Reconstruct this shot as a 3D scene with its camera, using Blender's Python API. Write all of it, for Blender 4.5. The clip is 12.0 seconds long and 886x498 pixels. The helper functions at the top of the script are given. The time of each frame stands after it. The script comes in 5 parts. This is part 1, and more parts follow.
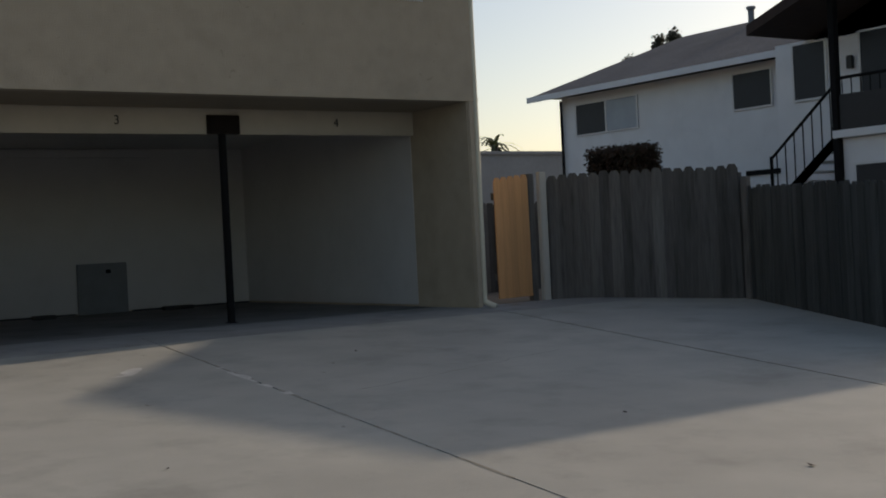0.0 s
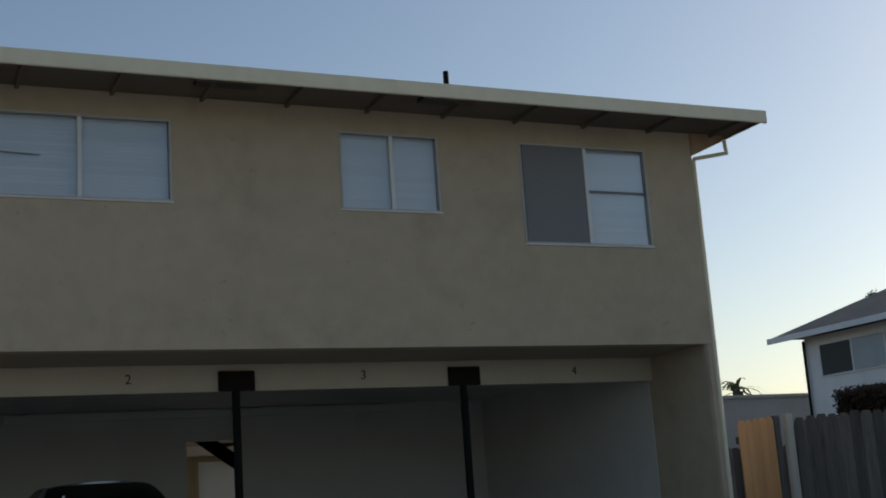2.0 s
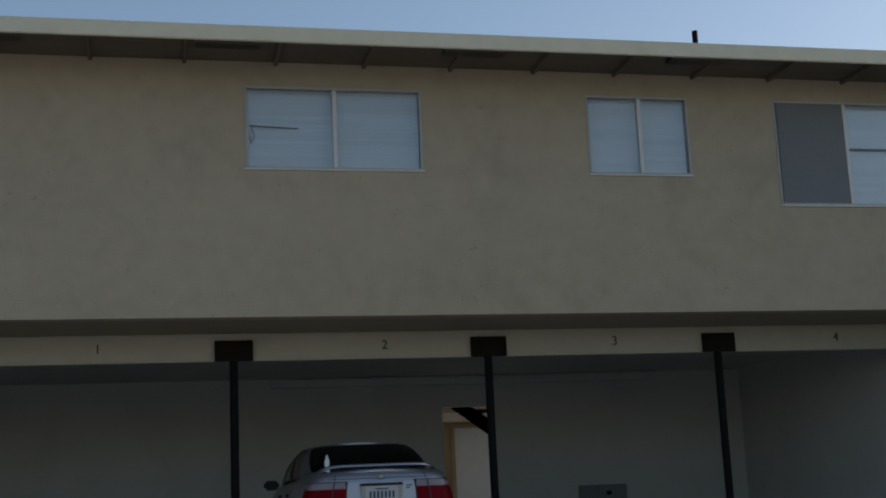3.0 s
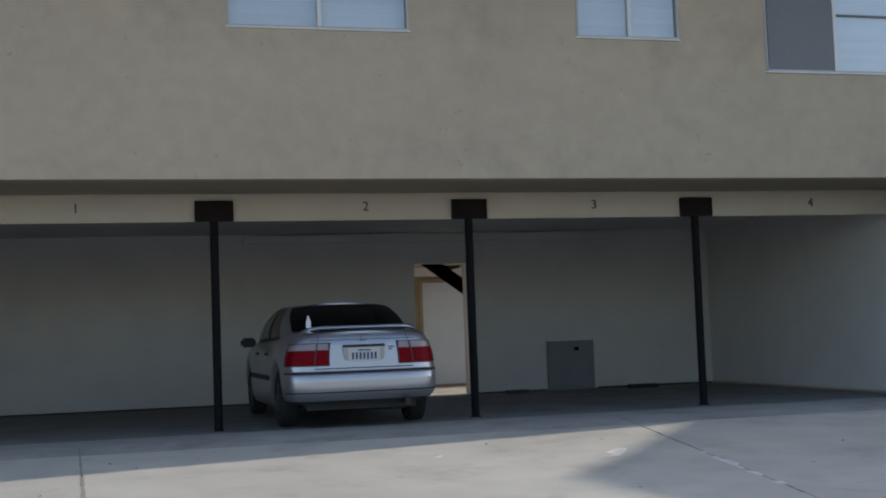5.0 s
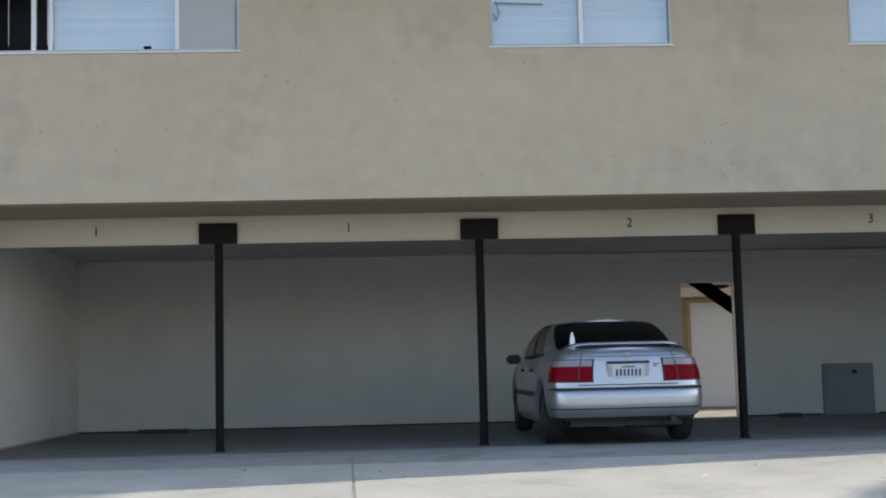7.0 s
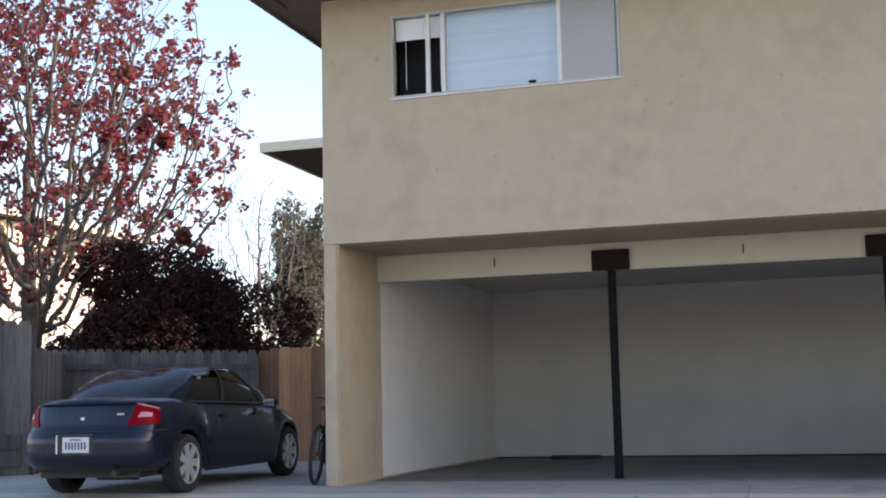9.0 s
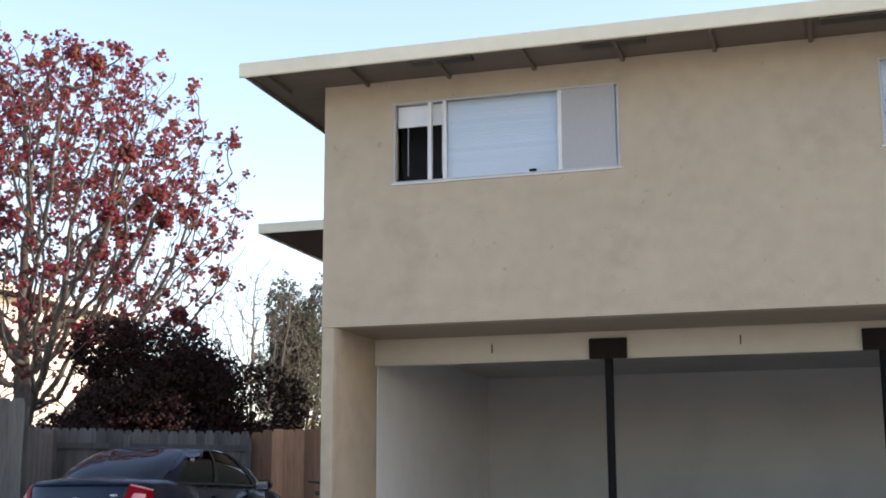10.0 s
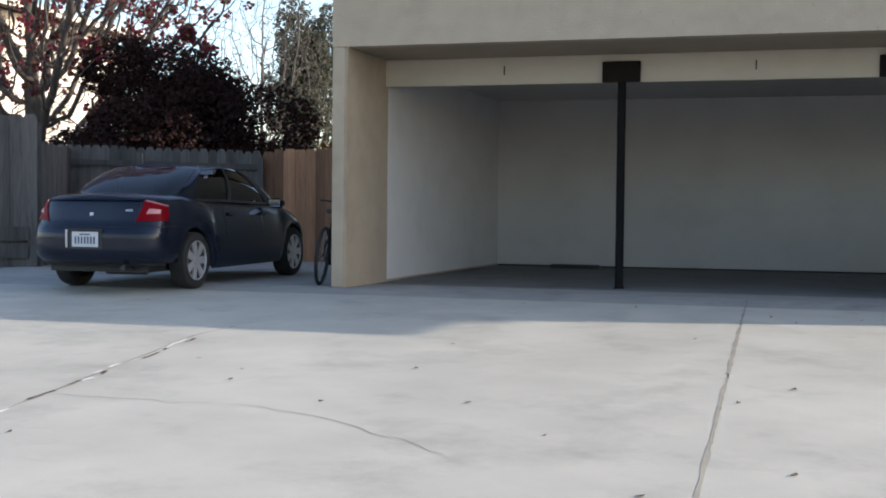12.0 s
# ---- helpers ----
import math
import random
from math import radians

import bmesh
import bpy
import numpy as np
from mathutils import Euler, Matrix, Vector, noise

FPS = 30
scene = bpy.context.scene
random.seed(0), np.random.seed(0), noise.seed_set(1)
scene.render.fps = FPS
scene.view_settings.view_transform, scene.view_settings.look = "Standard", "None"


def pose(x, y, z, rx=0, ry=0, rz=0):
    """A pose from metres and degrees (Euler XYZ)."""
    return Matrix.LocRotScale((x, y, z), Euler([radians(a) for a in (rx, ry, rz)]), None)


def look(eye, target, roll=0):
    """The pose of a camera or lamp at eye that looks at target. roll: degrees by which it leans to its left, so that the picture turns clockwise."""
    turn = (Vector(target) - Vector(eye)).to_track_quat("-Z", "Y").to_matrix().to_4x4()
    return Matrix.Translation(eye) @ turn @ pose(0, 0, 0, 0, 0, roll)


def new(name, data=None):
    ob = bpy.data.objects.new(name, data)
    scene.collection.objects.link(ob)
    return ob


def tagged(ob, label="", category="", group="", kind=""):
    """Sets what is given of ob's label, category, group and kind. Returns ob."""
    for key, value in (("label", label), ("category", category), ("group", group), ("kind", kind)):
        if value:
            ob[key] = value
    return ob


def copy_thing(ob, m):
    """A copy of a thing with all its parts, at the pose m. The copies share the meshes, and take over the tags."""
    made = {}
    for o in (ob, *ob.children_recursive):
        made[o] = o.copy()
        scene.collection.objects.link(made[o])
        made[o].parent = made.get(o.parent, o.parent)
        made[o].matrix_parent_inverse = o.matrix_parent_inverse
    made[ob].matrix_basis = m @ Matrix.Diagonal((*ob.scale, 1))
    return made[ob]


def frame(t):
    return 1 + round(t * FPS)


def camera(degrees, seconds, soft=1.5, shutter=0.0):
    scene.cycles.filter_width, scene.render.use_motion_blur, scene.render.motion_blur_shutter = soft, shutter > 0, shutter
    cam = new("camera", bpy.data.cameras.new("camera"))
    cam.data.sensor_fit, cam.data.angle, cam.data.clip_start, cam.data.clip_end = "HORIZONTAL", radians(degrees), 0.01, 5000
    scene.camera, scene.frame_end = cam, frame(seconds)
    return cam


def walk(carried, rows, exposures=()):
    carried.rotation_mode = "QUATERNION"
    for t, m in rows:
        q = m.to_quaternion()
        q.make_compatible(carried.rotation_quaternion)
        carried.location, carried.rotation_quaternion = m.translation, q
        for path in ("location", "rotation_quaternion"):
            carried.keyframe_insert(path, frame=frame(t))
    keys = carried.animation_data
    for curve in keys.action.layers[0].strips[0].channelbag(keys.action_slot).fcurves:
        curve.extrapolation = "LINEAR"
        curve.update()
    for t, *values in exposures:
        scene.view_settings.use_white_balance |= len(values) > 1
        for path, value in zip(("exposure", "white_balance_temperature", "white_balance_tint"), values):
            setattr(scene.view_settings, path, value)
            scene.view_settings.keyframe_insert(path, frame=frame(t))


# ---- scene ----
# ---- camera and its walk ----
cam = camera(39.01, 12.0, soft=1.9)
PATH = [
    (0, (0.751, -12.597, 0.867), (6.482, -4.403, 0.798), -2.91),
    (0.5, (0.730, -12.623, 0.852), (6.147, -4.257, 1.662), -4.17),
    (1, (0.707, -12.643, 0.840), (5.867, -4.204, 2.305), -4.49),
    (1.5, (0.678, -12.675, 0.830), (5.392, -4.078, 2.797), -4.22),
    (2, (0.643, -12.715, 0.824), (4.768, -3.832, 2.844), -3.97),
    (2.5, (0.676, -12.723, 0.829), (3.850, -3.426, 2.696), -3.22),
    (3, (0.684, -12.716, 0.736), (2.905, -3.157, 2.660), -2.56),
    (3.2, (0.627, -12.683, 0.688), (2.502, -3.078, 2.745), -2.43),
    (4.8, (0.365, -12.583, 0.931), (2.676, -2.899, 1.876), -0.97),
    (5, (0.341, -12.585, 0.967), (2.950, -2.954, 1.641), -2.06),
    (5.5, (0.391, -12.519, 0.967), (3.526, -3.044, 1.613), -2.66),
    (6, (0.473, -12.624, 0.883), (3.310, -3.099, 1.996), -1.80),
    (6.5, (0.444, -12.635, 0.904), (2.234, -2.842, 1.849), -1.73),
    (7, (0.389, -12.632, 0.870), (0.892, -2.689, 1.806), -1.35),
    (7.5, (0.362, -12.647, 0.839), (-0.204, -2.704, 1.748), -1.32),
    (7.7, (0.412, -12.610, 0.773), (-0.623, -2.705, 1.686), -1.47),
    (9.3, (0.940, -12.507, 0.836), (-2.070, -3.075, 2.241), -1.05),
    (9.5, (0.909, -12.514, 0.832), (-2.046, -3.092, 2.405), -0.71),
    (10, (0.867, -12.580, 0.861), (-1.976, -3.180, 2.746), -0.20),
    (10.5, (0.952, -12.567, 0.954), (-1.872, -3.103, 2.521), 0.07),
    (11, (0.860, -12.576, 0.888), (-2.049, -3.070, 1.977), -0.22),
    (11.5, (0.817, -12.602, 0.885), (-2.216, -3.087, 1.406), 0.02),
    (12, (0.841, -12.556, 0.839), (-2.119, -3.009, 0.535), 0.61),
]
EXPOSURES = [(0, -0.35, 7100, 14), (0.6, -0.1, 7300, 14), (1.0, 0.0, 7500, 14), (1.5, -0.15, 7150, 12), (2.0, -0.32, 6600, 9), (3.2, 0.0, 6500, 9), (4.8, 0.75, 6400, 13), (5.2, 0.95, 6400, 13), (6.0, 1.3, 6450, 13),
             (7.0, 1.52, 6450, 13), (7.7, 1.57, 6500, 13), (9.3, 1.6, 6900, 18), (10.0, 1.58, 6900, 18), (10.5, 1.36, 6550, 17), (11.0, 1.19, 6350, 16), (12, 1.29, 6450, 13)]
walk(cam, [(t, look(e, g, r)) for t, e, g, r in PATH], EXPOSURES)

# ---- world and sun ----
SUN = Vector((2.4, 0.39, 1.0)).normalized()
world = bpy.data.worlds.new("world")
scene.world = world
world.use_nodes = True
wn = world.node_tree.nodes
sky = wn.new("ShaderNodeTexSky")
sky.sky_type = "NISHITA"
sky.sun_disc = False
sky.sun_elevation = math.asin(SUN.z)
sky.sun_rotation = math.atan2(SUN.x, SUN.y)
sky.air_density, sky.dust_density, sky.ozone_density = 1.0, 1.3, 1.0
world.node_tree.links.new(sky.outputs[0], wn["Background"].inputs[0])
wn["Background"].inputs[1].default_value = 0.148
sun = new("sun", bpy.data.lights.new("sun", "SUN"))
sun.data.energy, sun.data.angle, sun.data.color = 2.5, radians(0.6), (1.0, 0.89, 0.75)
sun.matrix_world = look(SUN * 60, (0, 0, 0))


# ---- materials ----
def mat(name, color, rough=0.8, metal=0.0, var=0.12, scale=6.0, bump=0.15, fine=90.0, stain=0.0, stretch=(1, 1, 1), coat=0.0, rand=0.0, coarse=0.7, spec=0.5, scuff=0.0):
    """A surface with two scales of variation in its colour, fine relief, and optional stains and per-object change."""
    m = bpy.data.materials.new(name)
    m.use_nodes = True
    n, l = m.node_tree.nodes, m.node_tree.links
    b = n["Principled BSDF"]
    b.inputs["Roughness"].default_value, b.inputs["Metallic"].default_value = rough, metal
    b.inputs["Coat Weight"].default_value = coat
    b.inputs["Coat Roughness"].default_value = 0.08
    b.inputs["Specular IOR Level"].default_value = spec
    tc, mp = n.new("ShaderNodeTexCoord"), n.new("ShaderNodeMapping")
    mp.inputs["Scale"].default_value = stretch
    geo = n.new("ShaderNodeNewGeometry")
    l.new(geo.outputs["Position"], mp.inputs["Vector"])
    big, small = n.new("ShaderNodeTexNoise"), n.new("ShaderNodeTexNoise")
    big.inputs["Scale"].default_value, big.inputs["Detail"].default_value = coarse, 5
    small.inputs["Scale"].default_value, small.inputs["Detail"].default_value = scale, 6
    for t in (big, small):
        l.new(mp.outputs[0], t.inputs["Vector"])
    add = n.new("ShaderNodeMath")
    add.operation = "ADD"
    l.new(big.outputs[0], add.inputs[0])
    l.new(small.outputs[0], add.inputs[1])
    ramp = n.new("ShaderNodeMapRange")
    ramp.inputs["From Min"].default_value, ramp.inputs["From Max"].default_value = 0.6, 1.4
    ramp.inputs["To Min"].default_value, ramp.inputs["To Max"].default_value = 1 - var, 1 + var
    l.new(add.outputs[0], ramp.inputs["Value"])
    out = ramp.outputs[0]
    if rand:
        info, rr, mul = n.new("ShaderNodeObjectInfo"), n.new("ShaderNodeMapRange"), n.new("ShaderNodeMath")
        rr.inputs["To Min"].default_value, rr.inputs["To Max"].default_value = 1 - rand, 1 + rand
        l.new(info.outputs["Random"], rr.inputs["Value"])
        mul.operation = "MULTIPLY"
        l.new(out, mul.inputs[0])
        l.new(rr.outputs[0], mul.inputs[1])
        out = mul.outputs[0]
    if stain:
        st, sr, mul = n.new("ShaderNodeTexNoise"), n.new("ShaderNodeMapRange"), n.new("ShaderNodeMath")
        st.inputs["Scale"].default_value, st.inputs["Detail"].default_value, st.inputs["Roughness"].default_value = 1.3, 8, 0.65
        l.new(mp.outputs[0], st.inputs["Vector"])
        sr.inputs["From Min"].default_value, sr.inputs["From Max"].default_value = 0.52, 0.72
        sr.inputs["To Min"].default_value, sr.inputs["To Max"].default_value = 1.0, 1 - stain
        l.new(st.outputs[0], sr.inputs["Value"])
        mul.operation = "MULTIPLY"
        l.new(out, mul.inputs[0])
        l.new(sr.outputs[0], mul.inputs[1])
        out = mul.outputs[0]
    if scuff:
        sn, sr, mul = n.new("ShaderNodeTexNoise"), n.new("ShaderNodeMapRange"), n.new("ShaderNodeMath")
        sn.inputs["Scale"].default_value, sn.inputs["Detail"].default_value, sn.inputs["Distortion"].default_value = 7.0, 3, 1.2
        l.new(mp.outputs[0], sn.inputs["Vector"])
        sr.inputs["From Min"].default_value, sr.inputs["From Max"].default_value = 0.70, 0.735
        sr.inputs["To Min"].default_value, sr.inputs["To Max"].default_value = 1.0, 1 - scuff
        l.new(sn.outputs[0], sr.inputs["Value"])
        mul.operation = "MULTIPLY"
        l.new(out, mul.inputs[0])
        l.new(sr.outputs[0], mul.inputs[1])
        out = mul.outputs[0]
    mix = n.new("ShaderNodeVectorMath")
    mix.operation = "SCALE"
    mix.inputs[0].default_value = color
    l.new(out, mix.inputs["Scale"])
    l.new(mix.outputs[0], b.inputs["Base Color"])
    if bump:
        bt, bn = n.new("ShaderNodeTexNoise"), n.new("ShaderNodeBump")
        bt.inputs["Scale"].default_value, bt.inputs["Detail"].default_value = fine, 4
        l.new(mp.outputs[0], bt.inputs["Vector"])
        bn.inputs["Strength"].default_value, bn.inputs["Distance"].default_value = bump, 0.01
        l.new(bt.outputs[0], bn.inputs["Height"])
        l.new(bn.outputs[0], b.inputs["Normal"])
    return m


def glass_mat(name, tint, clear):
    """A pane: seen through, with a mirror gloss that grows at grazing angles."""
    m = bpy.data.materials.new(name)
    m.use_nodes = True
    n, l = m.node_tree.nodes, m.node_tree.links
    n.remove(n["Principled BSDF"])
    tr, gl, mx, fr = n.new("ShaderNodeBsdfTransparent"), n.new("ShaderNodeBsdfGlossy"), n.new("ShaderNodeMixShader"), n.new("ShaderNodeFresnel")
    tr.inputs[0].default_value = (*[c * clear for c in tint], 1)
    gl.inputs["Roughness"].default_value = 0.03
    fr.inputs[0].default_value = 1.6
    l.new(fr.outputs[0], mx.inputs[0])
    l.new(tr.outputs[0], mx.inputs[1])
    l.new(gl.outputs[0], mx.inputs[2])
    l.new(mx.outputs[0], n["Material Output"].inputs[0])
    return m


STUCCO = mat("tan stucco", (0.39, 0.323, 0.241), 0.92, var=0.09, scale=5.0, bump=0.6, fine=60, stain=0.15, scuff=0.2)
# Wall stucco at about three quarters, the underside's shade put into the colour.
SOFFIT = mat("soffit stucco darkened for shade", (0.29, 0.235, 0.17), 0.9, var=0.1, bump=0.4, fine=80)
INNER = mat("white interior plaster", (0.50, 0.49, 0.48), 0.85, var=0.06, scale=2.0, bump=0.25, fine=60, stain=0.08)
# Inner plaster made lighter: bounce from the sunlit drive put into the colour.
LITLINING = mat("white plaster lightened for bounced light", (0.62, 0.61, 0.60), 0.85, var=0.06, scale=2.0, bump=0.25, fine=60, stain=0.08)
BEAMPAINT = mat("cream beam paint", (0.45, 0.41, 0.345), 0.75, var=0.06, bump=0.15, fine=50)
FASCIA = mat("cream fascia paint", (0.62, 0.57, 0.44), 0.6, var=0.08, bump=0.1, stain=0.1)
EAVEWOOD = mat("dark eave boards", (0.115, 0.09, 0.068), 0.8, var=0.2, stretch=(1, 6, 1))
# Lighter copy of the eave boards, with the sun's glow put into the colour.
EAVERETURN = mat("brown eave boards coloured as sunlit", (0.30, 0.20, 0.12), 0.8, var=0.2, stretch=(1, 6, 1))
SHINGLE = mat("grey asphalt shingle", (0.11, 0.105, 0.105), 0.95, var=0.3, scale=14, bump=0.7, fine=60)
CONCRETE = mat("concrete", (0.405, 0.392, 0.34), 0.85, var=0.16, scale=1.6, bump=0.35, fine=120, stain=0.22, rand=0.05, coarse=0.45)
APRON = mat("worn grey concrete", (0.30, 0.29, 0.27), 0.8, var=0.18, scale=3, bump=0.3, fine=110, stain=0.35)
# Stained concrete; its low base tone also holds the shade under the carport.
PORTFLOOR = mat("stained carport concrete darkened for shade", (0.16, 0.155, 0.15), 0.75, var=0.25, scale=2.5, bump=0.3, fine=100, stain=0.5)
FILLER = mat("pale patching mortar", (0.60, 0.58, 0.53), 0.9, var=0.2, scale=9)
JOINTSTAIN = mat("brownish joint stain", (0.27, 0.25, 0.20), 0.95, var=0.3, scale=8)
JOINT = mat("joint dirt", (0.17, 0.155, 0.13), 0.95, var=0.3)
DARKSTEEL = mat("black painted steel", (0.008, 0.008, 0.0085), 0.7, var=0.35, scale=9, bump=0.1, spec=0.1)
CAPPAINT = mat("dark brown bracket paint", (0.013, 0.010, 0.009), 0.7, var=0.3, scale=8, spec=0.12)
WHITEALU = mat("white aluminium", (0.60, 0.60, 0.60), 0.45, 0.0, var=0.05, bump=0.03)
FRAMEALU = mat("weathered aluminium frame", (0.40, 0.40, 0.40), 0.5, 0.2, var=0.1, bump=0.03)
BLIND = mat("white vinyl blind", (0.70, 0.74, 0.79), 0.6, var=0.04, bump=0.03, rand=0.05)
PALESCREEN = mat("pale insect screen", (0.34, 0.34, 0.35), 0.9, var=0.06, scale=40, bump=0.2, fine=400)
DARKPANE = mat("dark house window glass", (0.022, 0.026, 0.034), 0.3, var=0.1, bump=0.0, spec=0.2)
DIMCURTAIN = mat("dim blue curtain", (0.30, 0.34, 0.38), 0.4, var=0.12, scale=3, bump=0.05)
DARKBROWN = mat("dark brown eave paint", (0.045, 0.032, 0.028), 0.8, var=0.2, stretch=(1, 6, 1), spec=0.2)
SCREEN = mat("grey insect screen", (0.17, 0.175, 0.185), 0.9, var=0.08, scale=40, bump=0.2, fine=400)
ROOMDARK = mat("dim room", (0.03, 0.03, 0.035), 0.9, var=0.2)
GREYMETAL = mat("grey cabinet paint", (0.16, 0.175, 0.19), 0.55, var=0.12, scale=5, bump=0.05, stain=0.2)
BLACK = mat("black paint", (0.012, 0.012, 0.012), 0.5, var=0.2, bump=0.05)
DOORWHITE = mat("white door paint", (0.64, 0.72, 0.80), 0.5, var=0.04, bump=0.05)
TRIMTAN = mat("ochre trim paint", (0.33, 0.27, 0.18), 0.7, var=0.1)
# Darker, more streaked version of the grey fence wood.
DARKWOOD = mat("dark grey fence wood", (0.058, 0.061, 0.058), 0.95, var=0.4, scale=4, bump=0.5, fine=40, stretch=(9, 9, 0.7), stain=0.6, rand=0.3)
GREYWOOD = mat("weathered grey fence wood", (0.108, 0.099, 0.092), 0.95, var=0.35, scale=5, bump=0.5, fine=40, stretch=(9, 9, 0.7), stain=0.5, rand=0.34)
REDWOOD = mat("reddish cedar fence wood", (0.27, 0.135, 0.072), 0.85, var=0.35, scale=5, bump=0.35, fine=40, stretch=(9, 9, 0.7), rand=0.42)
NEWWOOD = mat("fresh orange cedar", (0.72, 0.36, 0.15), 0.8, var=0.14, scale=5, bump=0.25, fine=40, stretch=(9, 9, 0.6), rand=0.1)
WHITEPOST = mat("pale weathered post", (0.50, 0.46, 0.40), 0.85, var=0.15, stretch=(6, 6, 0.8))
HOUSEWHITE = mat("white stucco", (0.66, 0.67, 0.68), 0.9, var=0.06, scale=2, bump=0.4, fine=60, stain=0.06)
SUNWHITE = mat("cream house siding", (0.74, 0.68, 0.58), 0.85, var=0.06, bump=0.2)
FARWALL = mat("grey far wall", (0.30, 0.30, 0.30), 0.9, var=0.1)
SILVER = mat("silver car paint", (0.40, 0.40, 0.425), 0.36, 0.8, var=0.03, scale=3, bump=0.02, fine=300, coat=0.6)
BLUEPAINT = mat("slate blue car paint", (0.010, 0.0145, 0.028), 0.24, 0.35, var=0.05, scale=3, bump=0.0, fine=300, coat=0.36, spec=0.15)
BLACKPLASTIC = mat("black plastic", (0.016, 0.016, 0.017), 0.6, var=0.2, bump=0.1)
RUBBER = mat("tyre rubber", (0.014, 0.014, 0.014), 0.85, var=0.3, bump=0.3, fine=60)
ALLOY = mat("wheel cover", (0.50, 0.50, 0.52), 0.35, 0.5, var=0.06, bump=0.02)
STEELRIM = mat("dark steel rim", (0.05, 0.05, 0.05), 0.5, 0.6, var=0.2)
CHROME = mat("chrome", (0.75, 0.75, 0.77), 0.12, 1.0, var=0.03, bump=0)
REDLENS = mat("red lamp lens", (0.15, 0.001, 0.005), 0.3, var=0.08, scale=20, bump=0.1, fine=120, coat=0.0, spec=0.06)
PINKLENS = mat("pale red lamp lens", (0.42, 0.17, 0.18), 0.25, var=0.08, bump=0.08, fine=120, coat=0.3)
PALELENS = mat("clear lamp lens", (0.23, 0.18, 0.19), 0.2, var=0.08, bump=0.08, fine=120, coat=0.4)
PLATE = mat("licence plate", (0.50, 0.51, 0.53), 0.45, var=0.03, bump=0.05)
PLATEINK = mat("dark blue ink", (0.03, 0.04, 0.10), 0.6, var=0.1)
TINT = glass_mat("dark tinted car glass", (0.10, 0.10, 0.11), 0.6)
CLEARGLASS = glass_mat("window glass", (0.96, 0.98, 1.0), 0.98)
BARK = mat("grey bark", (0.085, 0.072, 0.062), 0.95, var=0.3, scale=8, bump=0.6, fine=30, stretch=(3, 3, 1))
DARKBARK = mat("dark bark", (0.06, 0.05, 0.04), 0.95, var=0.3, scale=8, bump=0.6, fine=30)
BOTTLE = mat("clear bottle plastic", (0.75, 0.80, 0.82), 0.1, var=0.03, bump=0.02, coat=1.0)


def leaf_mat(name, colors, rough=0.6):
    m = bpy.data.materials.new(name)
    m.use_nodes = True
    n, l = m.node_tree.nodes, m.node_tree.links
    b = n["Principled BSDF"]
    b.inputs["Roughness"].default_value = rough
    b.inputs["Specular IOR Level"].default_value = 0.25
    g, r = n.new("ShaderNodeNewGeometry"), n.new("ShaderNodeValToRGB")
    r.color_ramp.interpolation = "LINEAR"
    els = r.color_ramp.elements
    while len(els) < len(colors):
        els.new(0.5)
    for i, c in enumerate(colors):
        els[i].position = i / max(1, len(colors) - 1)
        els[i].color = (*c, 1)
    l.new(g.outputs["Random Per Island"], r.inputs[0])
    tl, mx = n.new("ShaderNodeBsdfTranslucent"), n.new("ShaderNodeMixShader")
    mx.inputs[0].default_value = 0.22
    l.new(r.outputs[0], b.inputs["Base Color"])
    l.new(r.outputs[0], tl.inputs[0])
    l.new(b.outputs[0], mx.inputs[1])
    l.new(tl.outputs[0], mx.inputs[2])
    l.new(mx.outputs[0], n["Material Output"].inputs[0])
    return m


REDLEAF = leaf_mat("red autumn leaves", [(0.15, 0.016, 0.030), (0.19, 0.020, 0.034), (0.06, 0.018, 0.034), (0.17, 0.065, 0.022), (0.045, 0.018, 0.030), (0.20, 0.022, 0.036)])
SHRUBLEAF = leaf_mat("dark reddish shrub leaves", [(0.032, 0.010, 0.008), (0.013, 0.009, 0.007), (0.045, 0.012, 0.009), (0.011, 0.010, 0.006)])
GREENLEAF = leaf_mat("dull evergreen leaves", [(0.06, 0.068, 0.05), (0.09, 0.092, 0.07), (0.045, 0.05, 0.036), (0.12, 0.115, 0.08)])
YELLOWLEAF = leaf_mat("yellow autumn leaves", [(0.35, 0.22, 0.05), (0.28, 0.13, 0.03), (0.20, 0.13, 0.04)])
PALMLEAF = leaf_mat("palm leaves", [(0.05, 0.07, 0.03), (0.08, 0.09, 0.04)])
HEDGELEAF = leaf_mat("brownish hedge leaves", [(0.05, 0.035, 0.022), (0.08, 0.04, 0.025), (0.04, 0.04, 0.022), (0.10, 0.05, 0.03)])


# ---- building helpers ----
def add_box(bm, x0, y0, z0, x1, y1, z1):
    m = Matrix.Translation(((x0 + x1) / 2, (y0 + y1) / 2, (z0 + z1) / 2)) @ Matrix.Diagonal((x1 - x0, y1 - y0, z1 - z0, 1))
    return bmesh.ops.create_cube(bm, size=1, matrix=m)["verts"]


def box(x0, y0, z0, x1, y1, z1, bevel=0.0):
    bm = bmesh.new()
    add_box(bm, x0, y0, z0, x1, y1, z1)
    if bevel:
        bmesh.ops.bevel(bm, geom=bm.edges[:], offset=bevel, segments=2, affect="EDGES")
    return bm


def cyl(p, q, r, r2=None, n=14):
    bm = bmesh.new()
    add_cyl(bm, p, q, r, r2, n)
    return bm


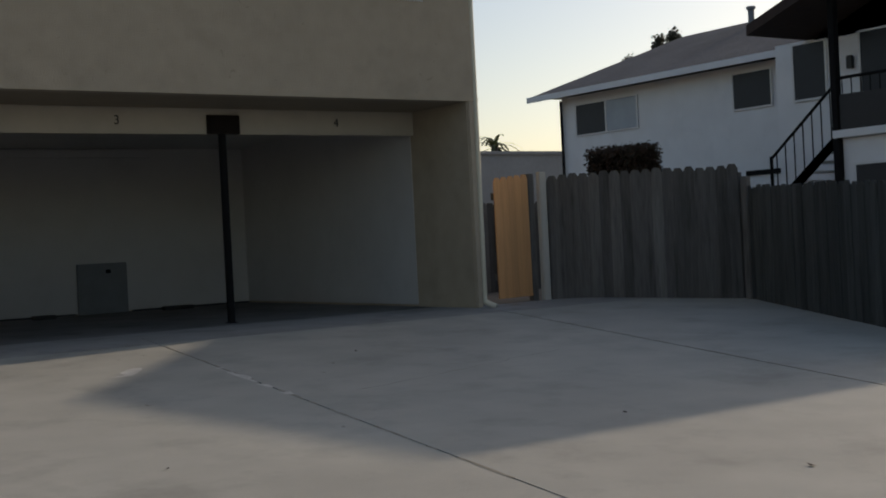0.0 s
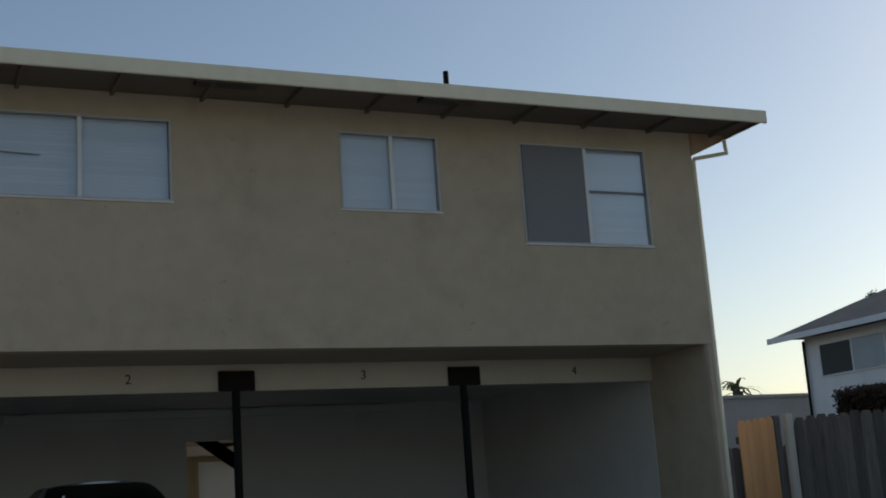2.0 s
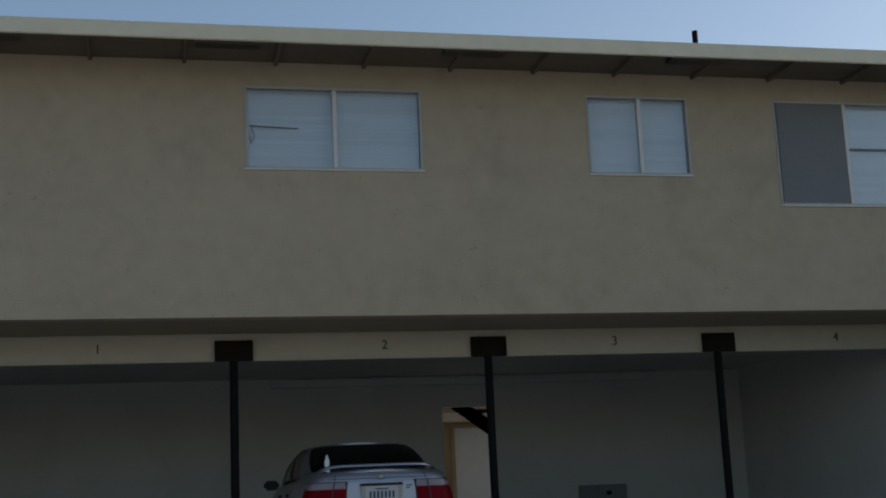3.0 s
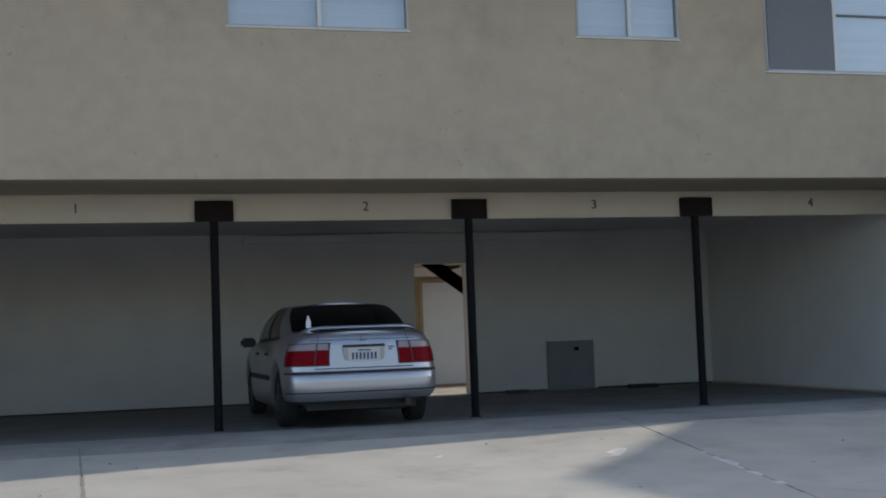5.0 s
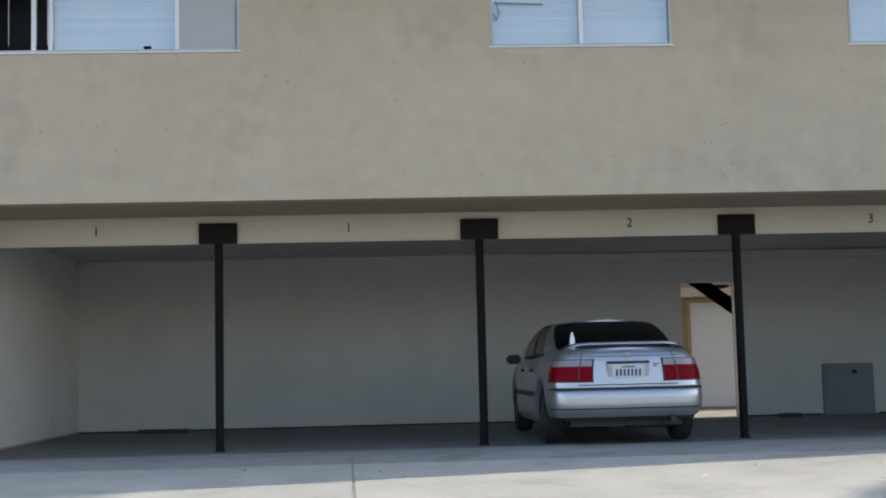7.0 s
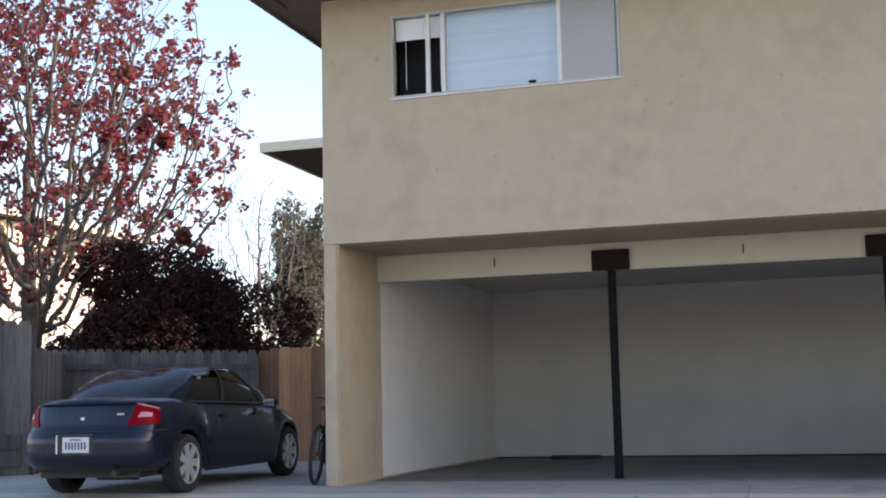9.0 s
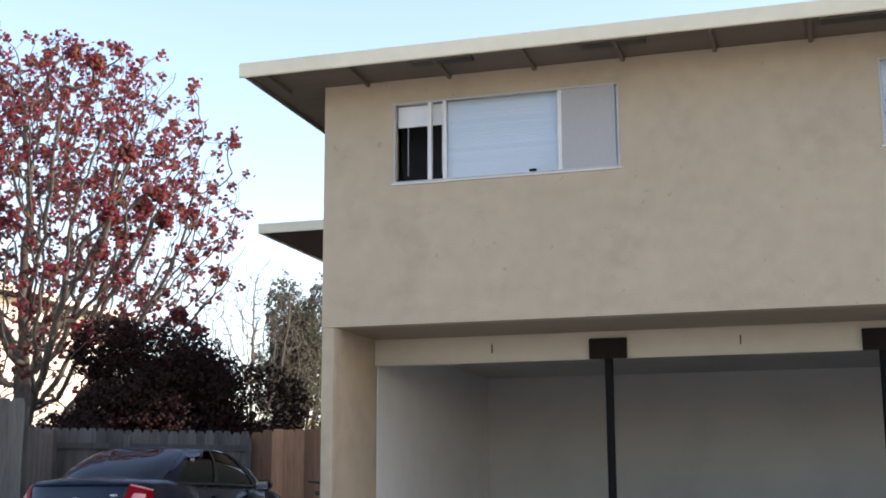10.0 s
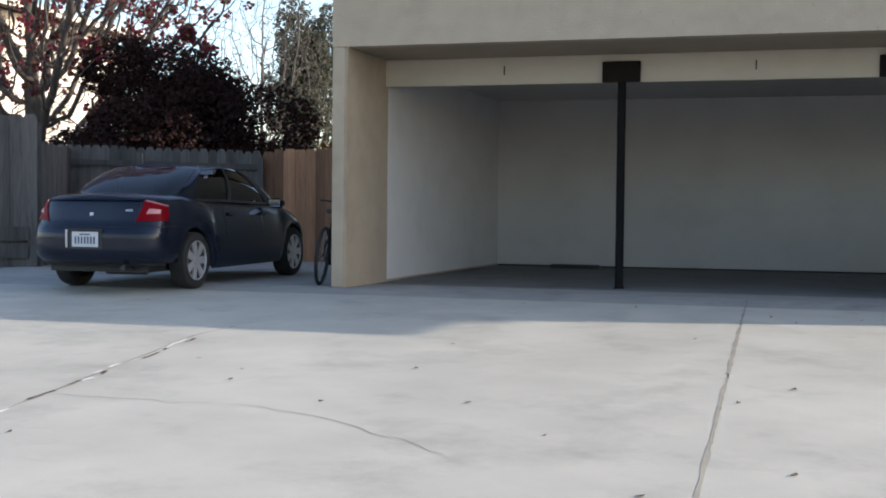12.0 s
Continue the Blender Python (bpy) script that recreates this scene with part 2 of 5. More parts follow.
def add_cyl(bm, p, q, r, r2=None, n=14, caps=True):
    p, q = Vector(p), Vector(q)
    d = q - p
    m = Matrix.Translation((p + q) / 2) @ d.to_track_quat("Z", "Y").to_matrix().to_4x4()
    bmesh.ops.create_cone(bm, cap_ends=caps, segments=n, radius1=r, radius2=r if r2 is None else r2, depth=d.length, matrix=m)


def mesh_of(name, bm, material, smooth=False):
    me = bpy.data.meshes.new(name)
    bmesh.ops.recalc_face_normals(bm, faces=bm.faces[:])
    bm.to_mesh(me)
    bm.free()
    me.materials.append(material)
    if smooth:
        me.shade_smooth()
        me.set_sharp_from_angle(angle=radians(38))
    return me


def part(name, bm, material, parent=None, label="", smooth=False):
    ob = new(name, mesh_of(name, bm, material, smooth))
    ob.parent = parent
    if label:
        ob["label"] = label
    return ob


def piece(name, me, parent, m):
    ob = new(name, me)
    ob.parent = parent
    ob.matrix_basis = m
    return ob


def thing(name, label, category, group="", kind="", at=None):
    ob = new(name)
    ob.empty_display_size = 0.2
    if at is not None:
        ob.matrix_basis = at
    return tagged(ob, label, category, group, kind)


def setting(name, bm, material, label, category, smooth=False):
    return tagged(part(name, bm, material, None, "", smooth), label, category, kind="structure")


def poly(bm, pts):
    return bm.faces.new([bm.verts.new(p) for p in pts])


SLOPE = 0.06


def ground_z(y):
    return SLOPE * max(min(y, 0.0), -18.0)


# ---- ground and paving ----
def ground():
    bm = bmesh.new()
    ys = [-250, -40, -18, 0, 30, 250]
    rows = [[bm.verts.new((x, y, ground_z(y) - 0.009)) for x in (-250, -40, 0, 40, 250)] for y in ys]
    for a, b in zip(rows, rows[1:]):
        for i in range(4):
            bm.faces.new((a[i], a[i + 1], b[i + 1], b[i]))
    setting("ground", bm, JOINT, "dark packed earth under and between the concrete slabs", "ground")


ground()
paving = thing("pavement", "sun-bleached cracked concrete driveway slabs sloping to the viewer", "pavement", kind="structure")


def slab(corners, material, thick=0.1, top=0.0):
    """One slab from its plan corners, with softened edges."""
    bm = bmesh.new()
    lo = [bm.verts.new((x, y, ground_z(y) + top - thick)) for x, y in corners]
    hi = [bm.verts.new((x, y, ground_z(y) + top)) for x, y in corners]
    bm.faces.new(hi)
    n = len(corners)
    for i in range(n):
        bm.faces.new((lo[i], lo[(i + 1) % n], hi[(i + 1) % n], hi[i]))
    bmesh.ops.bevel(bm, geom=[e for e in bm.edges if e.verts[0] in hi and e.verts[1] in hi], offset=0.006, segments=2, affect="EDGES")
    return part("slab", bm, material, paving)


def joint_x(k, y):
    """The long joints: x of joint k at depth y."""
    top, low = ((-24.0, -24.0), (-9.9, -9.9), (0.07, 0.31), (5.65, 4.85), (10.15, 8.75), (14.2, 13.0))[k]
    return top + (low - top) * max(0.0, -y / 7.5)


GAP = 0.004
for k in range(5):
    for y0, y1, m in ((-0.55, 0.0, APRON), (-18.0, -0.55, CONCRETE)):
        slab([(joint_x(k, y0) + GAP, y0 + GAP * (y0 < -0.6)), (joint_x(k + 1, y0) - GAP, y0 + GAP * (y0 < -0.6)),
              (joint_x(k + 1, y1) - GAP, y1 - GAP * (y1 < -0.6)), (joint_x(k, y1) + GAP, y1 - GAP * (y1 < -0.6))], m)
slab([(-60, -18), (-24.02, -18), (-24.02, 0), (-60, 0)], CONCRETE)
slab([(11.35, -18), (60, -18), (60, 0), (14.2, 0)], CONCRETE)
slab([(-60, -60), (60, -60), (60, -18.02), (-60, -18.02)], CONCRETE)
slab([(-9.9, 0.01), (-4.34, 0.01), (-4.34, 6.4), (-9.9, 6.4)], APRON)
slab([(10.16, 0.36), (14.2, 0.36), (14.2, 6.4), (10.16, 6.4)], JOINT)
slab([(10.16, 0.01), (14.2, 0.01), (14.2, 0.352), (10.16, 0.352)], APRON)



def crack(points, width, seed, material=None, lift=0.003, keep=1.0, wander=1.0):
    """A ragged thin crack lying on the slabs, through the plan points; keep < 1 leaves it in patches."""
    rnd = random.Random(seed)
    bm = bmesh.new()
    line = []
    for (x0, y0), (x1, y1) in zip(points, points[1:]):
        n = max(2, int(math.hypot(x1 - x0, y1 - y0) / 0.12))
        line += [(x0 + (x1 - x0) * i / n + rnd.gauss(0, 0.012 * wander), y0 + (y1 - y0) * i / n + rnd.gauss(0, 0.02 * wander)) for i in range(n)]
    rows = []
    for (x, y), (x2, y2) in zip(line, line[1:]):
        d = Vector((y - y2, x2 - x)).normalized() * width * rnd.uniform(0.25, 1.0)
        rows.append([bm.verts.new((x + s * d.x, y + s * d.y, ground_z(y) + lift)) for s in (-1, 1)])
    for a, b in zip(rows, rows[1:]):
        if rnd.random() < keep:
            bm.faces.new((a[0], a[1], b[1], b[0]))
    part("crack", bm, material or JOINT, paving)


crack([(-4.05, -2.9), (-4.13, -3.45), (-3.9, -5.7), (-3.85, -6.3), (-4.2, -9.0)], 0.011, 1)
crack([(-3.88, -5.75), (-2.5, -5.75), (-1.85, -5.95), (-1.2, -6.4), (-0.8, -6.7)], 0.0045, 2)
crack([(5.7, -4.3), (7.4, -3.8), (8.6, -3.5)], 0.005, 3)
crack([(-4.05, -2.9), (-4.13, -3.45), (-3.9, -5.7), (-3.85, -6.3), (-4.2, -9.0)], 0.024, 11, FILLER, 0.002, 0.6)
crack([(-4.05, -3.4), (-3.9, -5.7), (-3.85, -6.3)], 0.024, 12, DARKBARK, 0.004, 0.3)
crack([(-3.88, -5.75), (-3.0, -5.75)], 0.018, 13, DARKBARK, 0.004, 0.4)
crack([(5.40, -2.3), (5.0, -5.9)], 0.045, 14, FILLER, 0.002, 0.3)
crack([(4.9, -1.9), (4.3, -2.6)], 0.09, 15, FILLER, 0.002, 0.55)
crack([(3.2, -1.8), (2.9, -2.3)], 0.05, 16, FILLER, 0.002, 0.6)
crack([(0.09, -0.7), (0.31, -7.5), (0.45, -11.0)], 0.020, 21, JOINTSTAIN, 0.002, 0.95, 0.2)
crack([(5.58, -0.7), (4.85, -7.5)], 0.016, 22, JOINTSTAIN, 0.002, 0.8, 0.3)
crack([(10.05, -0.7), (8.75, -7.5)], 0.016, 23, JOINTSTAIN, 0.002, 0.8, 0.3)
crack([(-8.5, -0.9), (-7.5, -0.7), (-6.2, -1.3), (-5.4, -1.2)], 0.006, 4)

litter = random.Random(17)
bm = bmesh.new()
for _ in range(70):
    x, y = litter.uniform(-8, 7), litter.uniform(-10, -0.8)
    a, r = litter.uniform(0, 6.28), litter.uniform(0.018, 0.042)
    poly(bm, [(x + r * math.cos(a + k) * (1 if i % 2 else 0.5), y + r * math.sin(a + k) * (1 if i % 2 else 0.5), ground_z(y) + 0.006 + 0.012 * (i % 2) * litter.random()) for i, k in enumerate((0, 1.2, 2.9, 4.3))])
tagged(part("leaf_litter", bm, DARKBARK), "scattered dry brown leaves on the concrete", "leaves", kind="stuff")

# ---- apartment building ----
XL, XR, XLo, XRo = -4.165, 10.055, -4.32, 10.145
YB, ZF, ZS = 6.40, 2.59, 5.22
setting("floor_edge", box(XLo, 0.0, -0.1, XRo, 0.86, 0.0), APRON, "pale worn concrete lip along the carport floor", "floor")
# Shade under the storey is put into this slab's colour.
setting("floor", box(XLo, 0.865, -0.1, XRo, YB, -0.002), PORTFLOOR, "stained grey carport floor slab with shade in its colour", "floor")


def wall_with_holes(x0, x1, z0, z1, y0, y1, holes):
    """A wall along x from boxes round its holes (x0, x1, z0, z1)."""
    bm = bmesh.new()
    xs = sorted({x0, x1, *[h[0] for h in holes], *[h[1] for h in holes]})
    for a, b in zip(xs, xs[1:]):
        cuts = sorted((h[2], h[3]) for h in holes if h[0] < (a + b) / 2 < h[1])
        z = z0
        for c, d in cuts + [(z1, z1)]:
            if c > z:
                add_box(bm, a, y0, z, b, y1, c)
            z = d
    bmesh.ops.remove_doubles(bm, verts=bm.verts[:], dist=0.0005)
    return bm


WINDOWS = [(-3.50, -1.01, 4.14, 5.055), (1.575, 3.46, 4.155, 5.05), (5.35, 6.56, 4.145, 5.05), (7.635, 9.42, 3.81, 5.05)]
setting("wall_front", wall_with_holes(XLo, XRo, ZF, ZS + 0.1, 0.0, 0.16, WINDOWS), STUCCO, "tan stucco upper front wall with faint stains", "wall")
setting("wall_left", box(XLo, 0.162, 0.0, XL, 6.6, ZS + 0.1), STUCCO, "tan stucco side wall of the apartment building", "wall")
setting("wall_right", box(XR, 0.162, 0.0, XRo, 6.6, ZS + 0.1), STUCCO, "tan stucco gable wall lit by the sun", "wall")
setting("column_left", box(XLo, 0.0, 0.0, XL, 0.16, ZF, 0.012), STUCCO, "narrow tan stucco end pier of the carport", "pier")
setting("column_right", box(XR, 0.0, 0.0, XRo, 0.16, ZF, 0.012), STUCCO, "narrow tan stucco end pier of the carport", "pier")
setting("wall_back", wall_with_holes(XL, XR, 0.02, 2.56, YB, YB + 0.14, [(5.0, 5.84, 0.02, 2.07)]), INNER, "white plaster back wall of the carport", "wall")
# Only the left lining gets the plaster with bounced light in its colour.
for nm, x0, x1, m in (("lining_left", XL, XL + 0.02, LITLINING), ("lining_right", XR - 0.02, XR, INNER)):
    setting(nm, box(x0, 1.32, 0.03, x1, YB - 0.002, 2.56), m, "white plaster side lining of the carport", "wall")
for nm, x0, x1 in (("reveal_left", XL, XL + 0.012), ("reveal_right", XR - 0.012, XR)):
    setting(nm, box(x0, 0.03, 0.0, x1, 1.318, ZF - 0.002), STUCCO, "tan stucco reveal of the carport opening", "wall")
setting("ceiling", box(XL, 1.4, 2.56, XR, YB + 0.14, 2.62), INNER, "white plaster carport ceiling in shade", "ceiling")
setting("soffit", box(XL, 0.162, ZF, XR, 1.4, ZF + 0.05), SOFFIT, "tan stucco soffit over the carport edge, coloured as shaded", "soffit")
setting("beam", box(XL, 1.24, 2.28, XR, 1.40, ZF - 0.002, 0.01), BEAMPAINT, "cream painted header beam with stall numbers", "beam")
setting("trim", box(2.35, YB - 0.09, 2.42, 8.4, YB - 0.002, 2.53, 0.006), INNER, "white ledger strip high on the back wall", "trim")
setting("back_rooms", box(XLo, 6.6, 2.7, XRo, 7.2, ZS + 0.1), STUCCO, "tan stucco rear rooms over the passage", "wall")
setting("upper_floor", box(XL, 0.17, 2.64, XR, 6.58, 2.70), INNER, "floor slab of the upper storey", "floor")
for i, (x0, x1) in enumerate(((XL, 5.0), (5.84, XR))):
    setting("wall_base_%d" % (i + 1), box(x0, YB + 0.142, 0.0, x1, YB + 0.2, 2.56), STUCCO, "rear face of the carport back wall", "wall")

# dark sill board and blocks along the foot of the back wall
for x0, x1 in ((XL + 0.03, 4.98), (5.86, 7.1), (8.0, XR - 0.03)):
    setting("baseboard", box(x0, YB - 0.035, 0.0, x1, YB - 0.002, 0.025, 0.004), BLACKPLASTIC, "dark grimy sill along the foot of the wall", "baseboard")
for x, w in ((-2.80, 0.75), (8.55, 0.5), (6.45, 0.35)):
    tagged(part("wheel_stop", box(x - w / 2, 5.80, 0.0, x + w / 2, 5.96, 0.06, 0.015), BLACKPLASTIC), "dark low wheel stop on the carport floor", "wheel stop", "wheel stops")

# posts with brackets
POSTS = (-1.395, 1.50, 4.41, 7.28)


def carport_post():
    p = thing("carport_post", "black steel post with wide dark bracket under the beam", "post", "carport posts")
    part("pole", cyl((0, 0, 0.01), (0, 0, 2.29), 0.047, n=20), DARKSTEEL, p, "", True)
    part("bracket", box(-0.21, -0.075, 2.275, 0.21, -0.028, 2.505, 0.006), CAPPAINT, p, "dark brown bracket plate")
    part("base_plate", box(-0.056, -0.056, 0.0, 0.056, 0.056, 0.010, 0.003), DARKSTEEL, p)
    for x in (-0.15, 0.15):
        for z in (2.33, 2.45):
            part("bolt", cyl((x, -0.09, z), (x, -0.07, z), 0.014, n=8), DARKSTEEL, p)
    return p


first_post = carport_post()
first_post.matrix_basis = pose(POSTS[0], 1.265, 0)
for x in POSTS[1:]:
    copy_thing(first_post, pose(x, 1.265, 0))


def number(text, x, z, h, label):
    c = bpy.data.curves.new("stall_number", "FONT")
    c.body, c.size, c.extrude, c.align_x = text, h / 0.7, 0.004, "CENTER"
    c.materials.append(BLACK)
    ob = new("stall_number", c)
    ob.matrix_basis = pose(x, 1.235, z, 90, 0, 0)
    tagged(ob, label, "number", "stall numbers")


for text, x in (("1", -2.73), ("1", 0.045), ("2", 3.197), ("3", 5.964), ("4", 8.86)):
    number(text, x, 2.385, 0.105, "small black stall number %s on the cream beam" % text)


# windows
def facade_window(n, x0, x1, z0, z1, panels):
    """A sliding window; panels: (share of width, 'blind', 'screen', 'dark')."""
    w = thing("window_%d" % n, "aluminium sliding window with white blinds in tan stucco", "window", "upper windows", "structure")
    t = 0.020
    for nm, b in (("frame", (x0, z0, x1, z0 + t)), ("frame", (x0, z1 - t, x1, z1)), ("frame", (x0, z0 + t, x0 + t, z1 - t)), ("frame", (x1 - t, z0 + t, x1, z1 - t))):
        part(nm, box(b[0], -0.012, b[1], b[2], 0.06, b[3], 0.004), FRAMEALU, w)
    part("sill", box(x0 - 0.02, -0.022, z0 - 0.018, x1 + 0.02, 0.05, z0 - 0.002, 0.004), WHITEALU, w)
    x = x0 + t
    inner = x1 - x0 - 2 * t
    for i, (share, kind) in enumerate(panels):
        xe = x + inner * share
        if i:
            part("mullion", box(x - 0.022, 0.0, z0 + t, x + 0.022, 0.055, z1 - t, 0.004), WHITEALU, w)
        g = None if kind == "dark" else part("pane", box(x, 0.028, z0 + t, xe, 0.033, z1 - t), CLEARGLASS, w)
        if g:
            g.visible_shadow = False
        if kind in ("screen", "pale"):
            part("screen", box(x + 0.02, 0.008, z0 + t, xe - 0.02, 0.011, z1 - t), SCREEN if kind == "screen" else PALESCREEN, w, "grey insect screen")
        zlow = z1 - t - (z1 - z0) * 0.28 if kind == "dark" else z0 + t
        if kind == "dark":
            part("blind", box(x, 0.09, z1 - t - (z1 - z0) * 0.26, xe, 0.11, z1 - t), BLIND, w, "raised white blind")
            part("cord", cyl((x + 0.12, 0.085, z0 + 0.1), (x + 0.12, 0.085, z1 - 0.25), 0.003, n=6), BLIND, w)
        else:
            nsl = int((z1 - z0) / 0.045)
            slat = box(-0.5, -0.011, -0.0012, 0.5, 0.011, 0.0012)
            sm = mesh_of("slat", slat, BLIND)
            for k in range(nsl):
                z = z0 + t + 0.02 + (z1 - z0 - 2 * t) * k / nsl
                o = piece("slat", sm, w, pose((x + xe) / 2, 0.06, z, 85, 0, random.uniform(-0.1, 0.1)) @ Matrix.Diagonal((xe - x - 0.01, 2.6, 1, 1)))
        x = xe
    part("room", box(x0 - 0.1, 0.55, z0 - 0.1, x1 + 0.1, 0.6, z1 + 0.1), ROOMDARK, w, "dim room behind the glass")
    return w


w1 = facade_window(1, *WINDOWS[0], [(0.16, "dark"), (0.07, "dark"), (0.52, "blind"), (0.25, "pale")])
w2 = facade_window(2, *WINDOWS[1], [(0.5, "blind"), (0.5, "blind")])
facade_window(3, *WINDOWS[2], [(0.52, "blind"), (0.48, "blind")])
w4 = facade_window(4, *WINDOWS[3], [(0.51, "screen"), (0.49, "blind")])
part("meeting_rail", box(8.58, 0.012, 4.475, 9.39, 0.026, 4.50, 0.003), SCREEN, w4, "thin dark rail across the pane")
part("bent_slat", cyl((1.62, 0.022, 4.62), (2.13, 0.024, 4.60), 0.008, n=6), SCREEN, w2, "dark gap of a bent blind slat")
for a0, a1 in (((1.64, 4.60), (1.67, 4.52)), ((1.67, 4.52), (1.64, 4.43)), ((1.64, 4.43), (1.61, 4.50))):
    part("cord", cyl((a0[0], 0.022, a0[1]), (a1[0], 0.022, a1[1]), 0.005, n=6), SCREEN, w2)
part("clip", box(-1.98, -0.02, 4.166, -1.90, 0.02, 4.19, 0.006), DARKSTEEL, w1)


# roof: hip with eave all round
def hip_roof(x0, x1, y0, y1, z, rise, run):
    bm = bmesh.new()
    a = [bm.verts.new(p) for p in ((x0, y0, z), (x1, y0, z), (x1, y1, z), (x0, y1, z))]
    r = [bm.verts.new(p) for p in ((x0 + run, (y0 + y1) / 2, z + rise), (x1 - run, (y0 + y1) / 2, z + rise))]
    bm.faces.new((a[0], a[1], r[1], r[0]))
    bm.faces.new((a[1], a[2], r[1]))
    bm.faces.new((a[2], a[3], r[0], r[1]))
    bm.faces.new((a[3], a[0], r[0]))
    bm.faces.new(a)
    return bm


EX0, EX1, EY0 = -5.0, 10.757, -0.79
apartment_roof = setting("roof", hip_roof(EX0 + 0.01, EX1 - 0.01, EY0 + 0.01, 7.6, 5.39, 1.35, 4.6), SHINGLE, "low grey shingle roof of the apartments", "roof")
setting("fascia", box(EX0, EY0 - 0.02, 5.25, EX1, EY0 + 0.02, 5.41, 0.006), FASCIA, "cream painted fascia board along the front eave", "fascia")
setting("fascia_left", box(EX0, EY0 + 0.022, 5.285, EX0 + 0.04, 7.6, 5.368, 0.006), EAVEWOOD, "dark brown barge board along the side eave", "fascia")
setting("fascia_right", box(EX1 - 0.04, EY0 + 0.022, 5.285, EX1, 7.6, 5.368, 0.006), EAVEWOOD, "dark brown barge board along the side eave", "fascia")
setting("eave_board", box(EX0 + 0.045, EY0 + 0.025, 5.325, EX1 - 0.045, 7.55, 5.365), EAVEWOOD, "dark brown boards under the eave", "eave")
rafter_mesh = None
for i in range(17):
    x = -4.75 + i * 0.95
    if rafter_mesh is None:
        rafter_mesh = mesh_of("rafter", box(-0.02, EY0 + 0.03, 5.275, 0.02, -0.002, 5.322, 0.004), EAVEWOOD)
    ob = piece("rafter", rafter_mesh, apartment_roof, pose(x, 0, 0))
for i, x in enumerate((-2.78, -0.97, 1.38, 3.94, 6.47)):
    v = thing("eave_vent", "dark screened vent block under the eave", "vent", "eave vents")
    part("backing", box(x - 0.33, -0.66, 5.285, x + 0.33, -0.46, 5.324), BLACK, v)
    part("frame", box(x - 0.35, -0.69, 5.265, x + 0.35, -0.662, 5.324, 0.004), EAVEWOOD, v)
bm = box(XRo + 0.002, -0.02, 5.02, XRo + 0.50, 0.05, 5.318)
for v in bm.verts:
    if v.co.z < 5.1 and v.co.x > XRo + 0.2:
        v.co.z = 5.27
setting("eave_return", bm, EAVERETURN, "brown boarded eave return with sunlight in its colour", "trim")
spout = thing("downspout", "cream painted downspout running down the building corner", "downspout")
part("pipe", cyl((XRo + 0.04, 0.03, 0.06), (XRo + 0.04, 0.03, 4.97), 0.036, n=16), FASCIA, spout, "", True)
part("elbow", cyl((XRo + 0.03, 0.0, 4.98), (XRo + 0.52, -0.06, 5.07), 0.026, n=16), FASCIA, spout, "", True)
part("outlet", cyl((XRo + 0.515, -0.06, 5.05), (XRo + 0.50, -0.06, 5.25), 0.026, n=16), FASCIA, spout, "", True)
part("foot", cyl((XRo + 0.04, 0.03, 0.07), (XRo + 0.12, -0.10, 0.0), 0.036, n=16), FASCIA, spout, "", True)
for z in (0.9, 2.6, 4.3):
    part("strap", cyl((XRo + 0.04, 0.03, z), (XRo + 0.04, 0.03, z + 0.03), 0.04, n=16), FASCIA, spout)
dp = thing("roof_pipe", "thin black vent pipe standing on the roof", "pipe")
part("pipe", cyl((6.98, 0.5, 5.68), (6.98, 0.5, 6.07), 0.035), DARKSTEEL, dp, "", True)

# utility cabinet on the back wall
cab = thing("utility_cabinet", "grey painted metal utility cabinet standing by the wall", "cabinet")
part("body", box(7.14, 6.345, 0.0, 7.93, 6.395, 0.78, 0.008), GREYMETAL, cab)
part("door", box(7.17, 6.333, 0.04, 7.90, 6.344, 0.75, 0.004), GREYMETAL, cab)
part("latch", box(7.58, 6.31, 0.62, 7.66, 6.332, 0.68, 0.006), DARKSTEEL, cab, "dark latch")

# passage behind the back wall: facing wall, door, stair stringer
setting("court_floor", box(2.0, 6.62, -0.06, 9.5, 11.0, 0.0), CONCRETE, "pale concrete floor of the rear court", "floor")
setting("court_wall", wall_with_holes(2.0, 9.5, 0.0, 2.6, 9.5, 9.65, [(5.90, 6.95, 0.05, 1.9)]), TRIMTAN, "ochre stucco wall across the rear court", "wall")
d = thing("door_1", "closed white door with tan frame across the court", "door", kind="structure")
part("leaf", box(5.89, 9.54, 0.03, 6.96, 9.58, 1.93, 0.005), DOORWHITE, d)
for b in ((5.83, 0.0, 5.90, 1.9), (6.95, 0.0, 7.02, 1.9), (5.83, 1.9, 7.02, 1.97)):
    part("frame", box(b[0], 9.47, b[1], b[2], 9.499, b[3], 0.004), TRIMTAN, d)
part("door_handle", cyl((6.85, 9.47, 0.95), (6.85, 9.53, 0.95), 0.03), CHROME, d, "", True)
setting("court_lintel", box(2.0, 9.2, 2.0, 9.5, 9.46, 2.16, 0.01), WHITEPOST, "pale lintel board over the court door", "trim")
st = thing("court_stair", "dark wooden stair climbing over the rear court", "stair")
bm = bmesh.new()
poly(bm, [(5.1, 7.6, 2.36), (6.7, 7.6, 1.19), (6.7, 7.6, 1.47), (5.1, 7.6, 2.64)])
bmesh.ops.solidify(bm, geom=bm.faces[:], thickness=0.06)
part("stringer", bm, CAPPAINT, st)
for i in range(5):
    part("tread", box(5.2 + i * 0.3, 7.62, 2.50 - i * 0.22, 5.5 + i * 0.3, 8.5, 2.54 - i * 0.22, 0.005), CAPPAINT, st)
